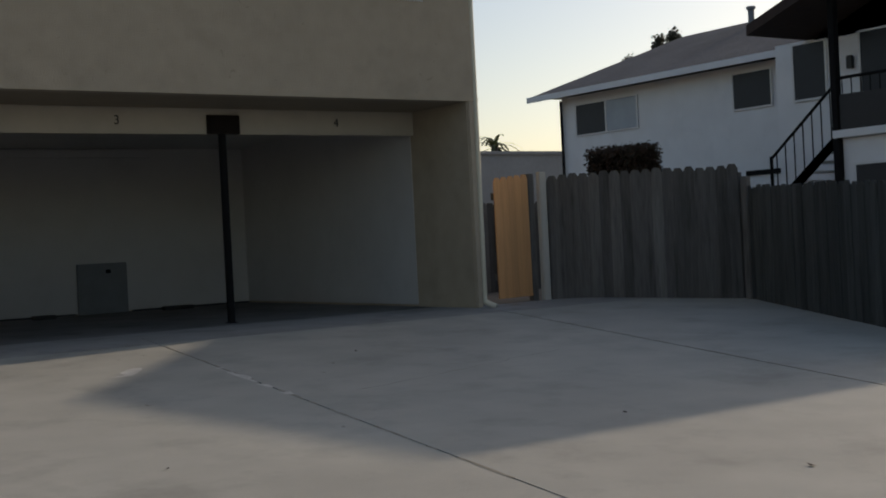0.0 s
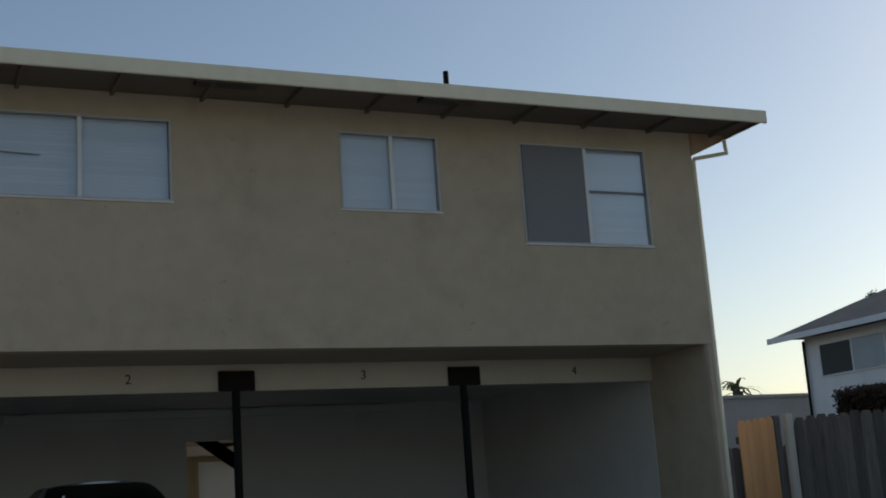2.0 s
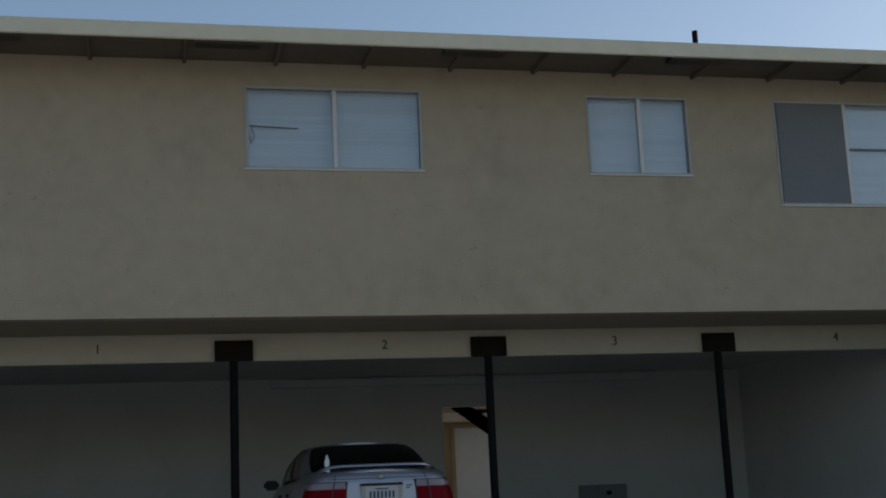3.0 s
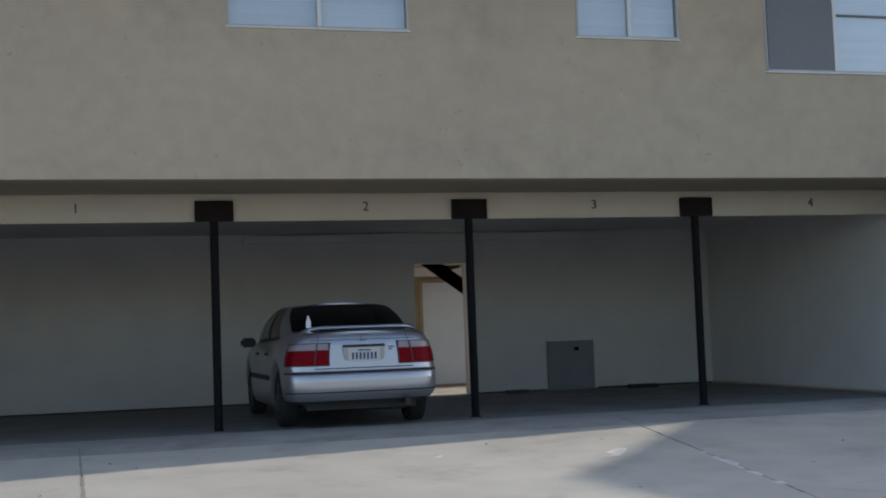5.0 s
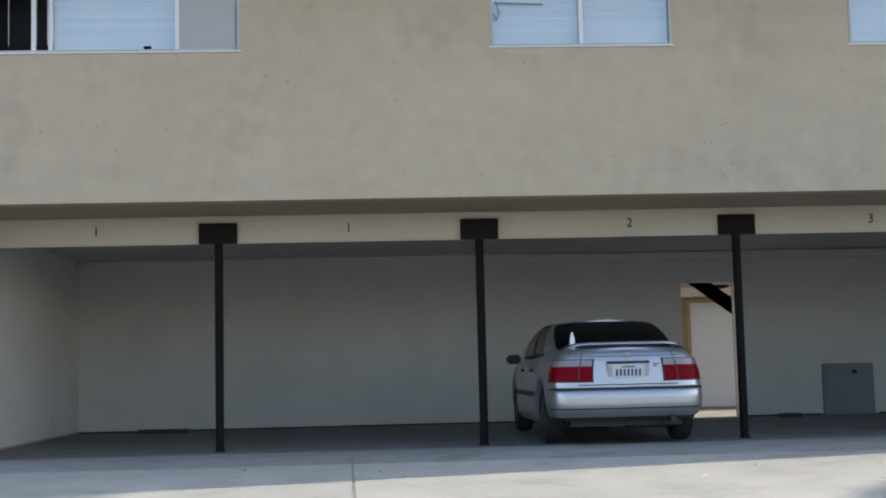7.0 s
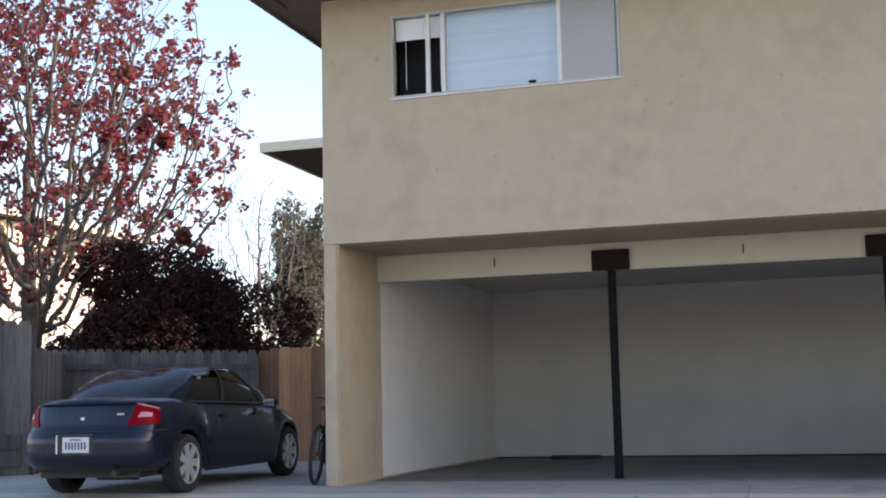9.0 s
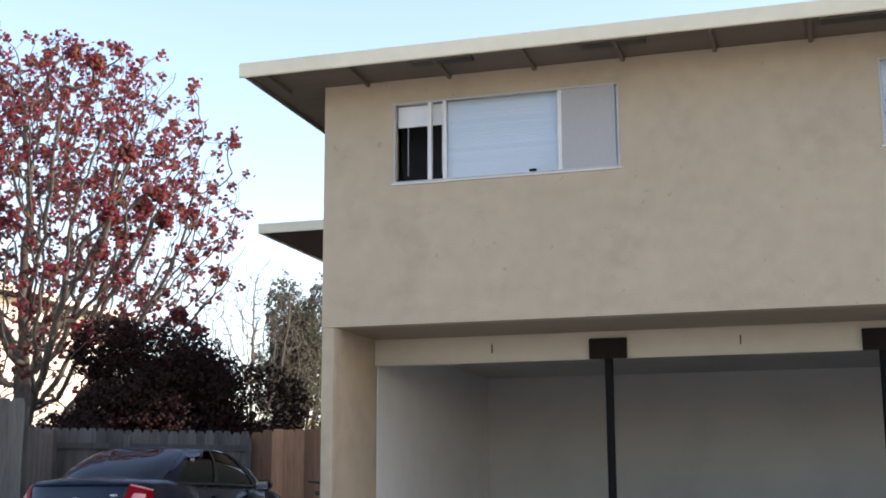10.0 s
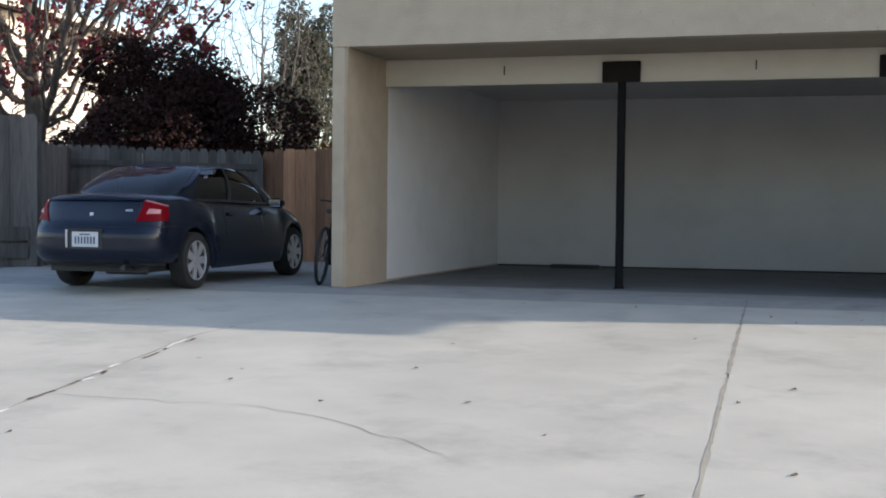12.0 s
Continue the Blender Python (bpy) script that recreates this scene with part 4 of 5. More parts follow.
def silver_sedan(at):
    car = thing("sedan_car", "silver sedan with spoiler parked nose-in under the carport", "car", at=at)
    b = CarBody(4.66, 0.845,
                [(0.30, 0.10), (0.35, 0.03), (0.40, 0.0), (0.575, 0.0), (0.605, 0.018), (0.615, 0.055), (0.66, 0.06), (0.90, 0.095), (0.97, 0.125), (1.03, 0.19)],
                [(0.30, 0.08), (0.40, 0.0), (0.55, 0.0), (0.72, 0.10), (0.80, 0.22)],
                [(0.0, 1.005), (0.3, 1.02), (0.8, 1.035), (1.2, 1.0), (3.0, 0.97), (3.4, 0.95), (4.2, 0.82), (4.5, 0.74), (4.66, 0.70)],
                SKIN, 0.40, 0.75, 5.0, (0.93, 3.64), 0.315)
    car_common(car, b, SILVER, BLACKPLASTIC, STEELRIM, 7, 3.0, 0.94, BLACKPLASTIC, ROOMDARK)
    cab = Cabin([(0, 0.70, 1.03, 0, 1.42, 1.355), (0.44, 0.72, 1.03, 0.38, 1.43, 1.352), (0.645, 0.84, 1.02, 0.535, 1.50, 1.335), (0.735, 1.22, 0.98, 0.56, 1.62, 1.335),
                 (0.755, 2.0, 0.97, 0.575, 2.05, 1.345), (0.75, 2.9, 0.95, 0.56, 2.45, 1.335), (0.68, 3.2, 0.95, 0.52, 2.55, 1.33), (0, 3.42, 0.97, 0, 2.68, 1.345)])
    car_cabin(car, cab, SILVER, 1.97, 4.0, 5.0)
    for side in (1, -1):
        part("lamp_gasket", b.decal(((0.094, 0.668), (0.99, 0.672), (0.97, 0.914), (0.10, 0.914)), side, 24, 4, 0.004, 0.004), BLACK, car)
        l = part("tail_lamp", b.decal(((0.104, 0.678), (0.975, 0.682), (0.965, 0.835), (0.107, 0.835)), side, 24, 4, 0.010, 0.006), REDLENS, car, "red tail lamp lens", True)
        part("clear_lens", b.decal(((0.107, 0.838), (0.965, 0.838), (0.93, 0.904), (0.12, 0.904)), side, 24, 3, 0.010, 0.006), PALELENS, l, "smoky clear upper lens", True)
        part("lens_rib", b.decal(((0.225, 0.68), (0.24, 0.68), (0.24, 0.90), (0.225, 0.90)), side, 1, 3, 0.0175), BLACK, l)
    number_plate(car, 0.066, 0.775, 0.345, SILVER, 8)
    part("bumper_strip", b.band(0.592, 0.606, 0.99, 0.006), BLACKPLASTIC, car, "dark strip along the bumper top")
    part("bumper_groove", b.band(0.385, 0.397, 0.99, 0.002, 0.0), BLACKPLASTIC, car)
    part("boot_gap", b.band(0.634, 0.645, 0.235, 0.0025, 0.0), BLACK, car)
    part("boot_gap", b.band(0.935, 0.941, 0.35, 0.0015, 0.0), STEELRIM, car)
    for side in (1, -1):
        part("boot_gap", b.decal(((0.228, 0.915), (0.238, 0.915), (0.255, 0.985), (0.245, 0.985)), side, 1, 6, 0.003), STEELRIM, car)
    bg = part("badge", box(-0.034, -0.006, -0.024, 0.034, 0.006, 0.024, 0.005), CHROME, car, "small chrome badge")
    bg.matrix_basis = pose(0, 0.10, 0.945, 20, 0, 0)
    for z, w in ((0.845, 0.105), (0.82, 0.05)):
        part("script_badge", b.decal(((0.046, z), (0.046 + w * 0.36, z), (0.046 + w * 0.36, z + 0.012), (0.046, z + 0.012)), 1, 3, 1, 0.004), STEELRIM, car)
    part("tailpipe", cyl((0.46, 0.03, 0.265), (0.46, 0.5, 0.265), 0.033, 0.033, 16), STEELRIM, car, "", True)
    part("tailpipe_bore", cyl((0.46, 0.026, 0.265), (0.46, 0.031, 0.265), 0.025, n=14), BLACK, car)
    bm = bmesh.new()
    rows = []
    for j in range(25):
        v = -1 + j / 12
        drop = -0.085 * abs(v) ** 9
        y = 0.13 + 0.16 * abs(v) ** 4
        rows.append([bm.verts.new((v * 0.665, y + dy, 1.068 + drop + dz)) for dy, dz in ((0.0, -0.004), (0.006, 0.012), (0.05, 0.026), (0.15, 0.026), (0.19, 0.006), (0.10, -0.012))])
    for a, c in zip(rows, rows[1:]):
        for i in range(6):
            bm.faces.new((a[i], a[(i + 1) % 6], c[(i + 1) % 6], c[i]))
    bm.faces.new(rows[0])
    bm.faces.new(rows[-1][::-1])
    part("spoiler", bm, SILVER, car, "raised boot spoiler", True)
    part("brake_lamp", box(-0.16, 0.70, 1.04, 0.16, 0.76, 1.065, 0.005), BLACKPLASTIC, car)
    return car


def blue_sedan(at):
    car = thing("sedan_car", "slate blue sedan parked on the drive beside the fence", "car", at=at)
    b = CarBody(4.27, 0.83,
                [(0.30, 0.09), (0.36, 0.02), (0.42, 0.0), (0.60, 0.0), (0.66, 0.02), (0.685, 0.055), (0.72, 0.075), (0.90, 0.11), (0.95, 0.12), (0.99, 0.17)],
                [(0.30, 0.08), (0.40, 0.0), (0.55, 0.0), (0.70, 0.12), (0.78, 0.3)],
                [(0.0, 0.975), (0.25, 0.99), (0.7, 1.0), (1.2, 0.965), (2.8, 0.93), (3.2, 0.90), (3.9, 0.76), (4.2, 0.66), (4.38, 0.62)],
                SKIN, 0.50, 0.85, 3.3, (0.90, 3.45), 0.305, 0.08)
    car_common(car, b, BLUEPAINT, BLUEPAINT, ALLOY, 7, 2.72, 0.92, BLUEPAINT, CHROME)
    cab = Cabin([(0, 0.60, 1.0, 0, 1.36, 1.335), (0.42, 0.62, 1.0, 0.36, 1.37, 1.332), (0.63, 0.76, 0.985, 0.515, 1.43, 1.315), (0.705, 0.98, 0.955, 0.535, 1.50, 1.315),
                 (0.735, 1.75, 0.94, 0.555, 1.9, 1.33), (0.73, 2.75, 0.91, 0.54, 2.25, 1.315), (0.66, 3.1, 0.90, 0.50, 2.35, 1.31), (0, 3.32, 0.92, 0, 2.48, 1.33)])
    car_cabin(car, cab, BLUEPAINT, 1.9, 4.0, 5.0)
    part("parking_sticker", cab.patch(3.12, 3.3, 0.62, 0.72, (1,), 1, 1, 0.0), PALELENS, car, "small pale sticker on the glass")
    for side in (1, -1):
        l = part("tail_lamp", b.decal(((0.35, 0.735), (0.84, 0.74), (0.88, 0.88), (0.52, 0.945)), side, 14, 6, 0.010, 0.008), REDLENS, car, "red tail lamp lens", True)
        # Pale pink patch that paints the highlight in the middle of the red lens.
        part("clear_lens", b.decal(((0.50, 0.81), (0.72, 0.815), (0.74, 0.855), (0.56, 0.865)), side, 8, 3, 0.0165, 0.004), PINKLENS, l, "pale pink patch for the highlight on the lens", True)
        part("lamp_rim", b.decal(((0.51, 0.947), (0.885, 0.885), (0.90, 0.90), (0.52, 0.962)), side, 12, 1, 0.008, 0.005), PINKLENS, l, "pale lens rim", True)
    number_plate(car, 0.004, 0.545, 0.31, BLACKPLASTIC, 0)
    part("plate_bracket", box(-0.232, -0.010, 0.455, -0.212, 0.02, 0.645, 0.004), ALLOY, car, "bright bracket edge beside the plate")
    part("bumper_gap", b.band(0.672, 0.682, 0.99, 0.003, 0.0), BLACK, car)
    for side in (1, -1):
        part("boot_gap", b.decal(((0.335, 0.69), (0.342, 0.69), (0.50, 0.97), (0.49, 0.97)), side, 1, 6, 0.003), BLACK, car)
    part("boot_lip", b.band(0.945, 0.965, 0.55, 0.014, 0.01), BLUEPAINT, car)
    part("badge", b.decal(((0.0, 0.79), (0.006, 0.79), (0.006, 0.82), (0.0, 0.82)), 1, 1, 1, 0.006), ALLOY, car, "small dull badge")
    for k in range(5):
        s = 0.25 + k * 0.017
        part("script_badge", b.decal(((s, 0.835), (s + 0.011, 0.835), (s + 0.011, 0.855), (s, 0.855)), 1, 1, 1, 0.004), ALLOY, car)
    part("tailpipe", cyl((0.40, 0.06, 0.255), (0.40, 0.5, 0.255), 0.028, 0.028, 14), STEELRIM, car, "", True)
    part("antenna", cyl((0.62, 3.25, 0.9), (0.62, 3.2, 1.25), 0.004, n=6), BLACK, car)
    return car


silver_sedan(pose(2.98, 0.45, 0, 0, 0, 0))
blue_sedan(pose(-6.475, -1.37, -0.036, 0.6, 0, 0))

# bottle behind the rear window of the silver car
bt = thing("bottle", "small clear plastic bottle standing by the rear glass", "bottle")
part("flask", cyl((2.485, 1.10, 1.035), (2.485, 1.10, 1.15), 0.03, n=14), BOTTLE, bt, "", True)
part("neck", cyl((2.485, 1.10, 1.15), (2.485, 1.10, 1.195), 0.028, 0.012, n=14), BOTTLE, bt, "", True)
part("cap", cyl((2.485, 1.10, 1.195), (2.485, 1.10, 1.215), 0.014, n=12), WHITEALU, bt)


# bicycle leaning behind the left pier
def bicycle(at):
    b = thing("bicycle", "dark bicycle leaning by the building corner", "bicycle", at=at)

    def ring(cx, r, t, n=28):
        bm = bmesh.new()
        rows = []
        for i in range(n):
            a = 2 * math.pi * i / n
            rows.append([bm.verts.new((cx + (r + t * math.cos(k)) * math.cos(a), t * math.sin(k), r + 0.02 + (r + t * math.cos(k)) * math.sin(a))) for k in (0, 1.26, 2.51, 3.77, 5.03)])
        for i in range(n):
            for k in range(5):
                bm.faces.new((rows[i][k], rows[(i + 1) % n][k], rows[(i + 1) % n][(k + 1) % 5], rows[i][(k + 1) % 5]))
        return bm

    for cx in (0.0, 1.02):
        w = part("wheel", ring(cx, 0.31, 0.022), RUBBER, b, "", True)
        bm = bmesh.new()
        for i in range(14):
            a = 2 * math.pi * i / 14
            add_cyl(bm, (cx, 0, 0.33), (cx + 0.30 * math.cos(a), 0, 0.33 + 0.30 * math.sin(a)), 0.0025, n=5)
        part("spokes", bm, CHROME, w)
    for p, q, rr in (((0, 0, 0.33), (0.42, 0, 0.30), 0.012), ((0, 0, 0.33), (0.34, 0, 0.72), 0.011), ((0.42, 0, 0.30), (0.33, 0, 0.80), 0.015), ((0.42, 0, 0.30), (0.86, 0, 0.76), 0.017), ((0.34, 0, 0.74), (0.86, 0, 0.80), 0.015), ((0.84, 0, 0.9), (1.02, 0, 0.33), 0.014)):
        part("frame_tube", cyl(p, q, rr, n=10), BLUEPAINT, b, "", True)
    part("handlebar", cyl((0.84, -0.27, 0.93), (0.84, 0.27, 0.93), 0.012, n=10), BLACK, b, "", True)
    part("saddle", box(0.20, -0.07, 0.80, 0.45, 0.07, 0.85, 0.02), BLACK, b)
    part("crank", cyl((0.42, -0.04, 0.30), (0.42, 0.04, 0.30), 0.09, n=16), STEELRIM, b)
    return b


bicycle(pose(-4.56, 0.25, 0.0, 6, 0, 101))


# ---- neighbouring houses ----
def house_window(x, y0, y1, z0, z1, parent, screen_side=True):
    w = part("window", box(x - 0.03, y0, z0, x - 0.005, y1, z1), DARKPANE, parent, "dark window with pale frame")
    bars = [(y0, y1, z0 - 0.04, z0), (y0, y1, z1, z1 + 0.04), (y0 - 0.04, y0, z0 - 0.04, z1 + 0.04), (y1, y1 + 0.04, z0 - 0.04, z1 + 0.04)]
    for a, b, c, d_ in bars + [((y0 + y1) / 2 - 0.025, (y0 + y1) / 2 + 0.025, z0, z1)] * screen_side:
        part("frame", box(x - 0.05, a, c, x - 0.004, b, d_), WHITEALU, w)
    if screen_side:
        ym = (y0 + y1) / 2
        part("pane", box(x - 0.036, y0 + 0.01, z0 + 0.01, x - 0.032, ym - 0.03, z1 - 0.01), DIMCURTAIN, w, "pale curtained pane")
    return w


nh = thing("house", "white stucco two-storey house with grey shingle roof", "house")
part("wall", box(24.5, 6.6, -0.05, 33.0, 15.0, 4.78), HOUSEWHITE, nh)
bm = bmesh.new()
e = [bm.verts.new(p) for p in ((23.85, 4.0, 4.86), (23.85, 15.75, 4.86), (33.6, 15.75, 4.86), (33.6, 4.0, 4.86))]
rg = [bm.verts.new(p) for p in ((28.7, 4.0, 6.66), (28.7, 14.1, 6.66))]
for f_ in ((e[0], e[1], rg[1], rg[0]), (e[1], e[2], rg[1]), (e[2], e[3], rg[0], rg[1]), (e[0], rg[0], e[3]), (e[0], e[3], e[2], e[1])):
    bm.faces.new(f_)
rf = part("roof", bm, SHINGLE, nh)
part("fascia", box(23.83, 6.0, 4.72, 23.88, 15.78, 4.88, 0.006), HOUSEWHITE, nh)
part("gutter_pipe", cyl((24.42, 14.95, 0.0), (24.42, 14.95, 4.7), 0.04, n=10), DARKSTEEL, nh, "dark downpipe", True)
part("vent_pipe", cyl((28.0, 10.85, 6.2), (28.0, 10.85, 6.85), 0.09, n=12), GREYMETAL, rf, "", True)
part("pipe_cap", cyl((28.0, 10.85, 6.85), (28.0, 10.85, 6.93), 0.13, n=12), GREYMETAL, rf)
house_window(24.5, 11.9, 14.35, 3.66, 4.5, nh)
house_window(24.5, 7.32, 8.48, 3.72, 4.57, nh, False)
part("belt_trim", box(24.44, 4.6, 2.06, 24.498, 8.2, 2.18, 0.01), DARKSTEEL, nh, "dark lean-to flashing")
part("wall_lamp", cyl((24.45, 6.75, 2.95), (24.5, 6.75, 2.95), 0.07, n=10), BLACK, nh)

# Enlarged and moved back so that the wing's shadow falls right on the drive.
WING = Matrix.Translation((-0.0912, 1.5116, -0.104)) @ Matrix.Scale(1.12, 4)
wg = thing("house", "white stair wing with balcony and brown gable eaves", "house", at=WING)
part("wall", box(21.0, -4.5, -0.3, 27.0, 4.25, 4.45), HOUSEWHITE, wg)
bm = bmesh.new()
# Apex and far end are unseen, shaped to cast the shadow on the drive.
gab = [(3.5, 4.66), (-1.7, 6.5), (-4.87, 5.95)]
f0 = [bm.verts.new((19.3, y, z)) for y, z in gab]
f1 = [bm.verts.new((27.5, y, z)) for y, z in gab]
f2 = [bm.verts.new((19.3, y, z - 0.2)) for y, z in gab]
f3 = [bm.verts.new((27.5, y, z - 0.2)) for y, z in gab]
for i in range(2):
    bm.faces.new((f0[i], f0[i + 1], f1[i + 1], f1[i]))
    bm.faces.new((f2[i], f2[i + 1], f3[i + 1], f3[i]))
    bm.faces.new((f0[i], f0[i + 1], f2[i + 1], f2[i]))
    bm.faces.new((f1[i], f1[i + 1], f3[i + 1], f3[i]))
bm.faces.new((f0[0], f2[0], f3[0], f1[0]))
bm.faces.new((f0[2], f2[2], f3[2], f1[2]))
part("roof", bm, DARKBROWN, wg, "dark brown gable eave")
bm = bmesh.new()
poly(bm, [(21.0, 3.4, 4.4), (21.0, -1.6, 6.28), (21.0, -4.5, 5.6), (21.0, -4.5, 4.4)])
bmesh.ops.solidify(bm, geom=bm.faces[:], thickness=0.15)
part("gable_wall", bm, HOUSEWHITE, wg)
house_window(21.0, 3.02, 3.78, 3.3, 4.38, wg, False)
house_window(21.0, 1.0, 2.2, 2.7, 4.4, wg, False)
part("balcony_floor", box(19.75, -4.4, 2.36, 20.99, 2.0, 2.50, 0.01), HOUSEWHITE, wg)
part("balcony_wall", box(19.9, -4.4, -0.3, 20.98, 1.95, 2.35), HOUSEWHITE, wg)
house_window(19.9, 0.75, 1.60, 1.0, 1.85, wg, False)
part("balcony_post", box(19.78, 1.88, 0.0, 19.92, 2.02, 5.0, 0.01), DARKSTEEL, wg, "dark tall balcony post")
part("balcony_screen", box(19.82, -4.4, 2.51, 19.86, 1.86, 3.15), BLACKPLASTIC, wg, "dark slatted balcony screen")
part("balcony_rail", cyl((19.84, -4.4, 3.45), (19.84, 1.9, 3.45), 0.03), DARKSTEEL, wg)
for i in range(10):
    part("baluster", cyl((19.84, 1.8 - i * 0.2, 3.15), (19.84, 1.8 - i * 0.2, 3.45), 0.012, n=6), DARKSTEEL, wg)
part("house_lamp", box(20.9, 2.35, 3.75, 20.98, 2.5, 4.0, 0.02), BLACK, wg)
sr = thing("outdoor_stair", "outdoor stair with pale treads and dark iron railing", "stair", at=WING)
for i in range(3, 10):
    z = 0.80 + i * 0.17
    y = 4.15 - i * 0.215
    part("tread", box(19.9, y - 0.27, z - 0.05, 20.9, y, z, 0.006), WHITEALU, sr)
    part("baluster", cyl((19.86, y - 0.12, z), (19.86, y - 0.12, z + 0.92), 0.014, n=6), DARKSTEEL, sr)
bm = bmesh.new()
poly(bm, [(19.88, 3.6, 0.95), (19.88, 2.02, 2.2), (19.88, 2.02, 2.45), (19.88, 3.6, 1.2)])
bmesh.ops.solidify(bm, geom=bm.faces[:], thickness=0.05)
part("stringer", bm, DARKSTEEL, sr)
part("handrail", cyl((19.86, 3.5, 2.13), (19.86, 2.02, 3.32), 0.028), DARKSTEEL, sr)
part("newel", cyl((19.86, 3.52, -0.1), (19.86, 3.52, 2.16), 0.035), DARKSTEEL, sr)

fb = thing("far_building", "low grey flat-topped building beyond the side yard", "building")
part("wall", box(27.0, 26.0, -0.1, 48.0, 34.0, 4.1), FARWALL, fb)
part("parapet", box(26.9, 25.9, 4.1, 48.1, 34.1, 4.22), FARWALL, fb)

rh = thing("rear_house", "tan stucco rear house with wide dark eaves", "house")
part("wall", box(-7.35, 8.2, -0.05, -4.5, 16.0, 5.3), STUCCO, rh)
part("roof", hip_roof(-8.28, -3.5, 6.75, 17.0, 5.36, 0.8, 1.5), SHINGLE, rh)
part("fascia", box(-8.30, 6.72, 5.20, -3.5, 6.76, 5.37, 0.005), FASCIA, rh)
part("side_fascia", box(-8.30, 6.77, 5.20, -8.26, 17.0, 5.37, 0.005), FASCIA, rh)
part("eave_board", box(-8.25, 6.78, 5.22, -3.5, 16.9, 5.27), DARKBROWN, rh)

lh = thing("house", "sunlit cream house behind the garden trees", "house")
part("wall", box(-34.0, 6.0, -0.1, -20.6, 22.0, 6.15), SUNWHITE, lh)
part("roof", hip_roof(-34.6, -20.0, 5.4, 22.6, 6.32, 1.0, 6), SHINGLE, lh)
part("fascia", box(-20.03, 5.4, 6.16, -19.98, 22.62, 6.34), SUNWHITE, lh)
part("eave_board", box(-20.6, 5.4, 6.2, -20.04, 22.6, 6.26), EAVEWOOD, lh)
for y in (9.0, 15.6):
    w = part("window", box(-20.6, y - 0.6, 4.3, -20.56, y + 0.6, 5.5), SCREEN, lh, "dark shuttered window")
    for i in range(9):
        part("slat", box(-20.56, y - 0.58, 4.33 + i * 0.13, -20.53, y + 0.58, 4.42 + i * 0.13), GREYMETAL, w)


# ---- trees and shrubs ----
def leaf_cloud(points, size, spread, per, up=0.0, narrow=0.45):
    """Small folded leaves in clumps round the points."""
    verts, faces = [], []
    rnd = random.Random(5)
    for p in points:
        for _ in range(per):
            c = p + Vector((rnd.gauss(0, spread), rnd.gauss(0, spread), rnd.gauss(0, spread)))
            d = Vector((rnd.uniform(-1, 1), rnd.uniform(-1, 1), rnd.uniform(-1, 1) + up)).normalized()
            s = d.orthogonal().normalized() * size * narrow * rnd.uniform(0.7, 1.2)
            l_ = d * size * rnd.uniform(0.7, 1.3)
            nn = d.cross(s).normalized() * size * 0.12
            k = len(verts)
            verts += [c - l_ * 0.5, c - s + nn, c + l_ * 0.5, c + s + nn]
            faces.append((k, k + 1, k + 2, k + 3))
    me = bpy.data.meshes.new("leaves")
    me.from_pydata([tuple(v) for v in verts], [], faces)
    return me


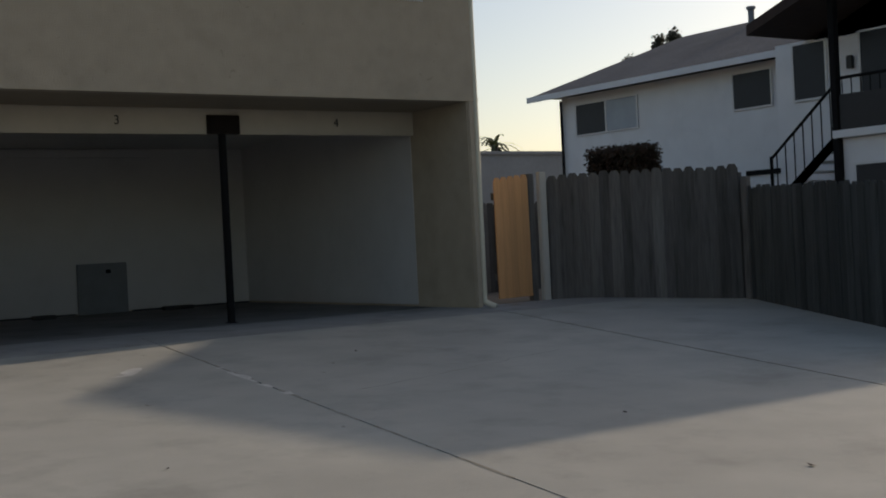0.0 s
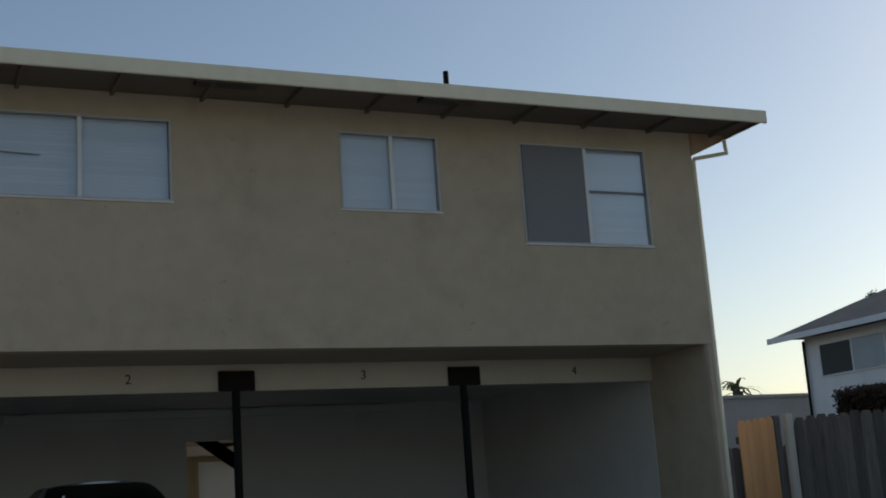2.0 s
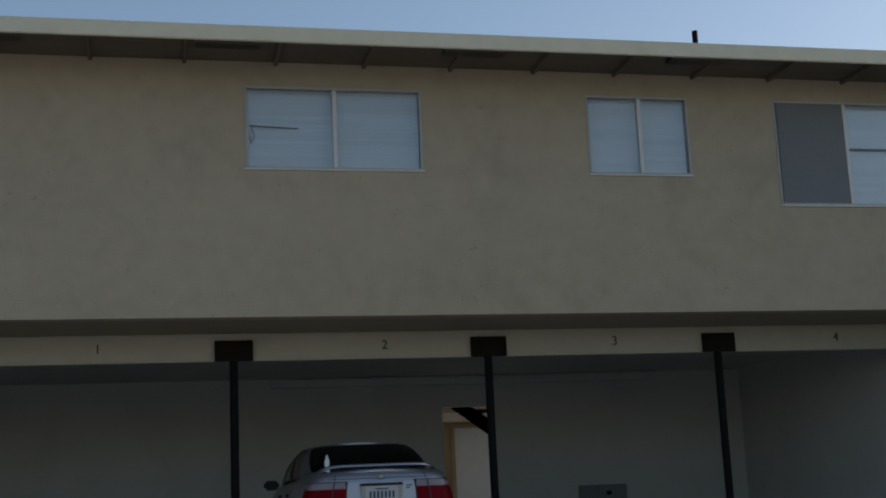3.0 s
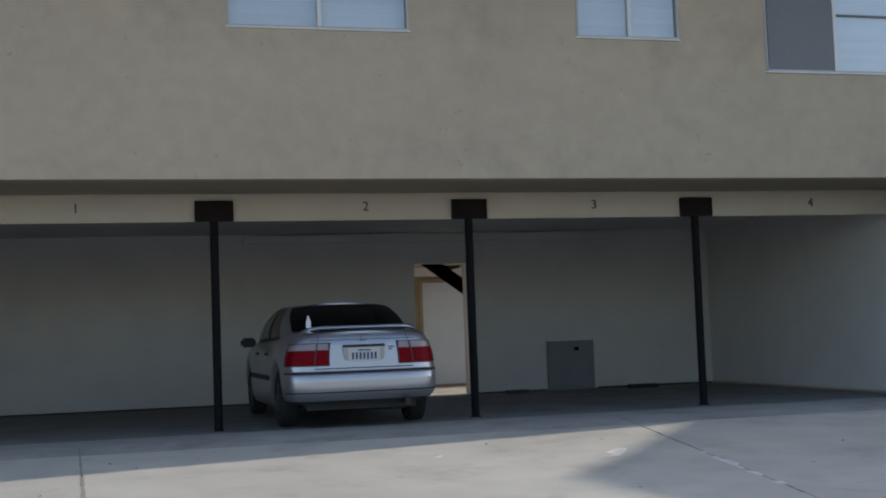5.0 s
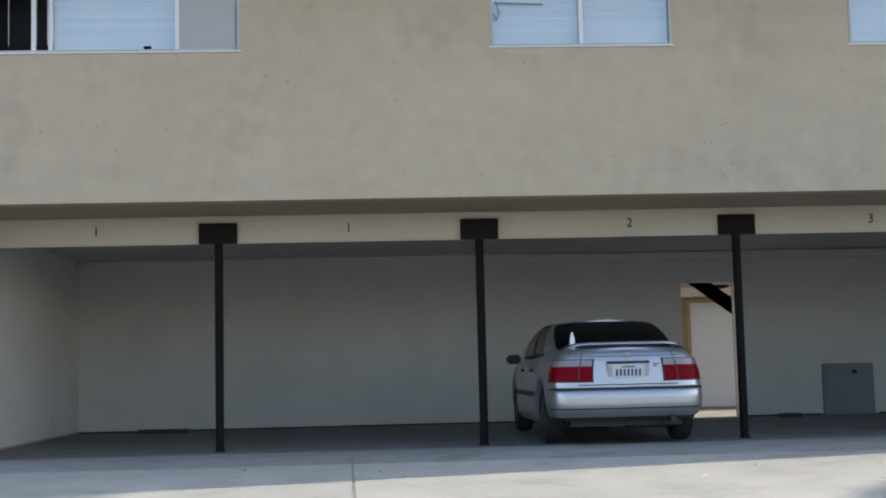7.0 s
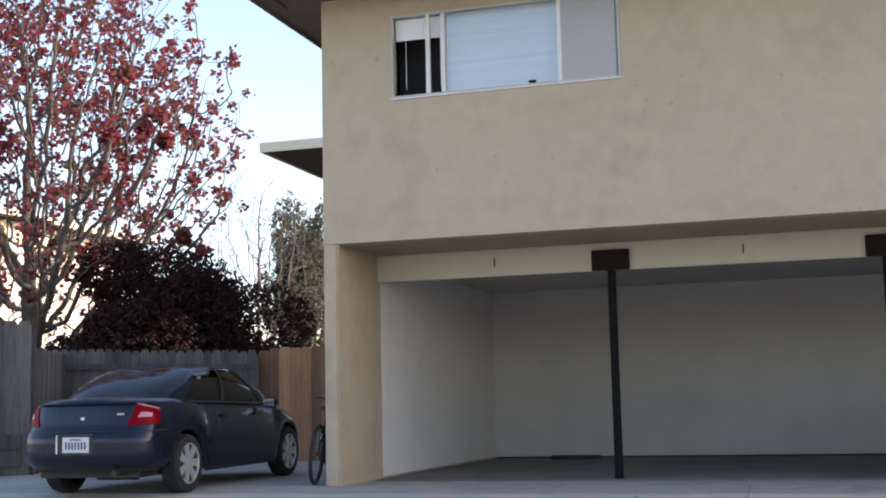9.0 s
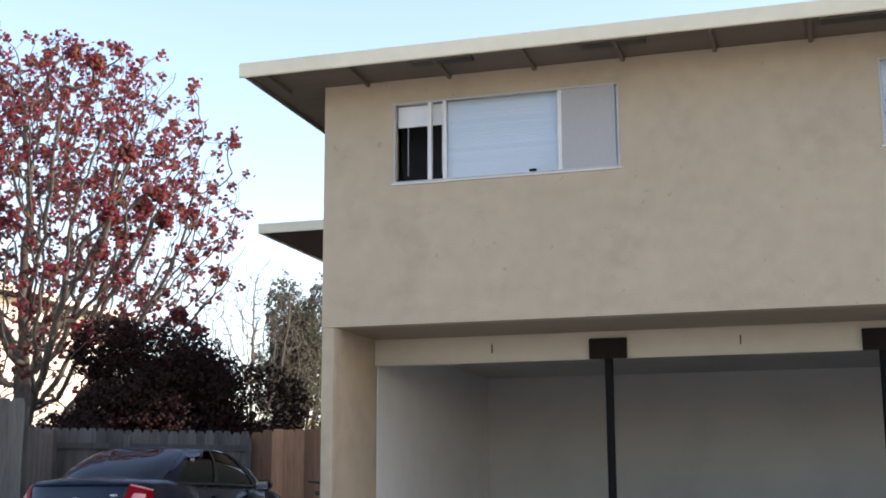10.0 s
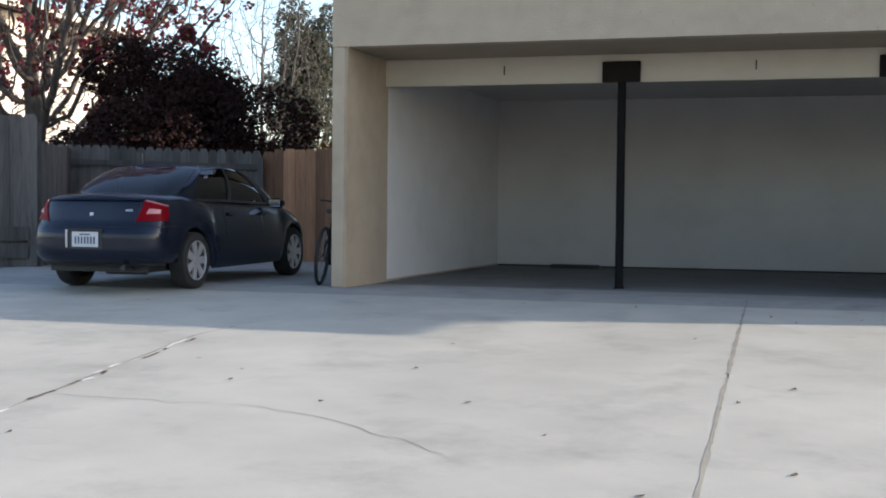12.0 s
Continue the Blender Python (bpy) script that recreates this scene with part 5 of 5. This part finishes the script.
def branch_tree(base, seed, trunk_h, centre, radius, count, step=0.28, reach=1.3, twig=0.006, power=2.4):
    """Limbs that grow towards points scattered in an oval crown; returns the wood and the twig ends."""
    rng = np.random.default_rng(seed)
    goals = rng.normal(size=(count, 3))
    goals /= np.linalg.norm(goals, axis=1)[:, None]
    goals = goals * (rng.uniform(0.12, 1, (count, 1)) ** 0.5) * (1 + 0.05 * rng.normal(size=(count, 1))) * np.array(radius) + np.array(centre)
    goals = goals[goals[:, 2] > trunk_h * 0.9]
    nodes, parent = [np.array(base, float)], [-1]
    while nodes[-1][2] < base[2] + trunk_h:
        nodes.append(nodes[-1] + np.array([rng.normal() * 0.03, rng.normal() * 0.03, step]))
        parent.append(len(nodes) - 2)
    alive = np.ones(len(goals), bool)
    near = np.full(len(goals), 1e9)
    who = np.zeros(len(goals), int)
    start = 0
    for _ in range(90):
        fresh = np.array(nodes[start:])
        if len(fresh) == 0 or not alive.any():
            break
        d = np.linalg.norm(goals[:, None] - fresh[None], axis=2)
        k = d.argmin(1)
        best = d[np.arange(len(goals)), k]
        better = best < near
        near[better], who[better] = best[better], k[better] + start
        alive &= near > step * 1.1
        start = len(nodes)
        pull = {}
        for i in np.nonzero(alive)[0]:
            pull.setdefault(who[i], []).append(goals[i] - nodes[who[i]])
        for j, ways in pull.items():
            w = sum(v / np.linalg.norm(v) for v in ways)
            w = w / (np.linalg.norm(w) + 1e-6) + rng.normal(size=3) * 0.12
            nodes.append(nodes[j] + w / np.linalg.norm(w) * step)
            parent.append(j)
    n = len(nodes)
    load = np.zeros(n)
    leafy = np.ones(n, bool)
    for i in range(1, n):
        leafy[parent[i]] = False
    for i in range(n - 1, 0, -1):
        load[i] = max(load[i], 1.0)
        load[parent[i]] += load[i]
    rad = twig * np.maximum(load, 1) ** (1 / power)
    verts, faces = [], []
    for i in range(1, n):
        p, q = Vector(nodes[parent[i]]), Vector(nodes[i])
        a = (q - p).orthogonal().normalized()
        b = (q - p).normalized().cross(a)
        m = 7 if rad[i] > 0.04 else 4
        k = len(verts)
        ra = min(rad[parent[i]], rad[i] * 1.6)
        for c, r_ in ((p, ra), (q, rad[i])):
            verts += [tuple(c + (a * math.cos(6.2832 * t / m) + b * math.sin(6.2832 * t / m)) * r_) for t in range(m)]
        faces += [(k + t, k + (t + 1) % m, k + m + (t + 1) % m, k + m + t) for t in range(m)]
    me = bpy.data.meshes.new("trunk")
    me.from_pydata(verts, [], faces)
    me.shade_smooth()
    return me, [Vector(nodes[i]) for i in range(n) if leafy[i]]


def wood(tree, me, material):
    me.materials.append(material)
    ob = new("trunk", me)
    ob.parent = tree
    return ob


def crown(tree, me, material, label=""):
    me.materials.append(material)
    ob = new("crown", me)
    ob.parent = tree
    if label:
        ob["label"] = label
    return ob


tr = thing("tree", "spreading autumn tree with red leaf clusters and grey limbs", "tree")
me, tips = branch_tree((-14.45, 9.0, -0.1), 11, 1.9, (-14.8, 9.0, 5.95), (4.85, 3.6, 4.3), 7800, 0.19, 1.3, 0.0062, 2.15)
wood(tr, me, BARK)
rr = random.Random(3)
ends = [p for p in tips if rr.random() < min(0.95, 0.14 + 0.14 * (p[2] - 2.4))]
crown(tr, leaf_cloud(ends, 0.096, 0.062, 12, -0.3, 0.52), REDLEAF, "clusters of dark red leaves")


def shrub(name, label, centre, radius, count, material, seed, size=0.12, trunk=True, category="shrub", boxy=False):
    s = thing(name, label, category)
    rnd = random.Random(seed)
    pts = []
    n = 34
    lobes = []
    for _ in range(n):
        d_ = Vector((rnd.gauss(0, 1), rnd.gauss(0, 1), rnd.gauss(0, 1))).normalized() * rnd.uniform(0.2, 0.72)
        lobes.append((d_, rnd.uniform(0.22, 0.36)))
    for _ in range(count):
        if boxy:
            q = Vector((rnd.uniform(-1, 1), rnd.uniform(-1, 1), rnd.uniform(-1, 1) + 0.04 * rnd.gauss(0, 1)))
        else:
            c, r_ = lobes[rnd.randrange(n)]
            q = c + Vector((rnd.gauss(0, 1), rnd.gauss(0, 1), rnd.gauss(0, 1))).normalized() * r_ * rnd.uniform(0.3, 1.0) ** 0.4
        pts.append(Vector((centre[0] + q.x * radius[0], centre[1] + q.y * radius[1], centre[2] + q.z * radius[2])))
    crown(s, leaf_cloud(pts, size, size * 0.5, 5), material)
    if trunk:
        bm = bmesh.new()
        for _ in range(5):
            add_cyl(bm, (centre[0] + rnd.uniform(-0.2, 0.2), centre[1] + rnd.uniform(-0.2, 0.2), -0.1),
                    (centre[0] + rnd.uniform(-0.5, 0.5) * radius[0], centre[1] + rnd.uniform(-0.5, 0.5) * radius[1], centre[2] + 0.2), 0.07, 0.03, 7)
        part("trunk", bm, DARKBARK, s, "", True)
    return s


shrub("shrub", "dense dark reddish shrub rising over the fence", (-11.05, 8.3, 2.05), (3.5, 1.5, 2.45), 27000, SHRUBLEAF, 2, 0.062)
shrub("shrub", "trimmed brownish hedge block before the white house", (20.0, 7.8, 2.14), (0.42, 0.78, 0.56), 6000, HEDGELEAF, 4, 0.07, boxy=True)
shrub("tree", "dull green evergreen tree far behind the fence", (-14.8, 23.5, 4.4), (1.9, 1.6, 3.9), 6500, GREENLEAF, 6, 0.085, category="tree")
shrub("shrub", "small yellow autumn bush behind the cedar fence", (-8.35, 10.0, 1.6), (0.6, 0.5, 0.75), 260, YELLOWLEAF, 7, 0.1)
bt2 = thing("tree", "bare pale tree with fine upright twigs", "tree")
me, tips = branch_tree((-14.6, 19.5, -0.1), 21, 1.5, (-14.3, 19.5, 4.3), (1.7, 1.2, 3.0), 3200, 0.2, 1.2, 0.007)
wood(bt2, me, BARK)
for i, (x, y, z) in enumerate(((31.4, 17.9, 7.5), (31.4, 17.1, 7.6), (31.4, 19.3, 7.05))):
    shrub("tree", "green treetop showing above the neighbouring roof", (x, y, z - 0.55), (0.34, 0.34, 0.62), 300, GREENLEAF, 30 + i, 0.11, category="tree")
pm = thing("palm_tree", "small palm crown above the far wall", "tree")
part("trunk", cyl((33.5, 30.0, 0), (33.5, 30.0, 4.7), 0.2, 0.15), BARK, pm, "", True)
rnd = random.Random(8)
bm = bmesh.new()
for i in range(26):
    a = rnd.uniform(0, 6.28)
    el = rnd.uniform(-0.2, 1.1)
    p0 = Vector((33.5, 30.0, 4.7))
    for k in range(6):
        dd = Vector((math.cos(a) * math.cos(el), math.sin(a) * math.cos(el), math.sin(el)))
        p1 = p0 + dd * 0.24
        s_ = dd.cross(Vector((0, 0, 1))).normalized() * (0.13 - k * 0.018)
        poly(bm, [p0 - s_, p0 + s_, p1 + s_ * 0.8, p1 - s_ * 0.8])
        p0, el = p1, el - 0.28
part("crown", bm, PALMLEAF, pm)
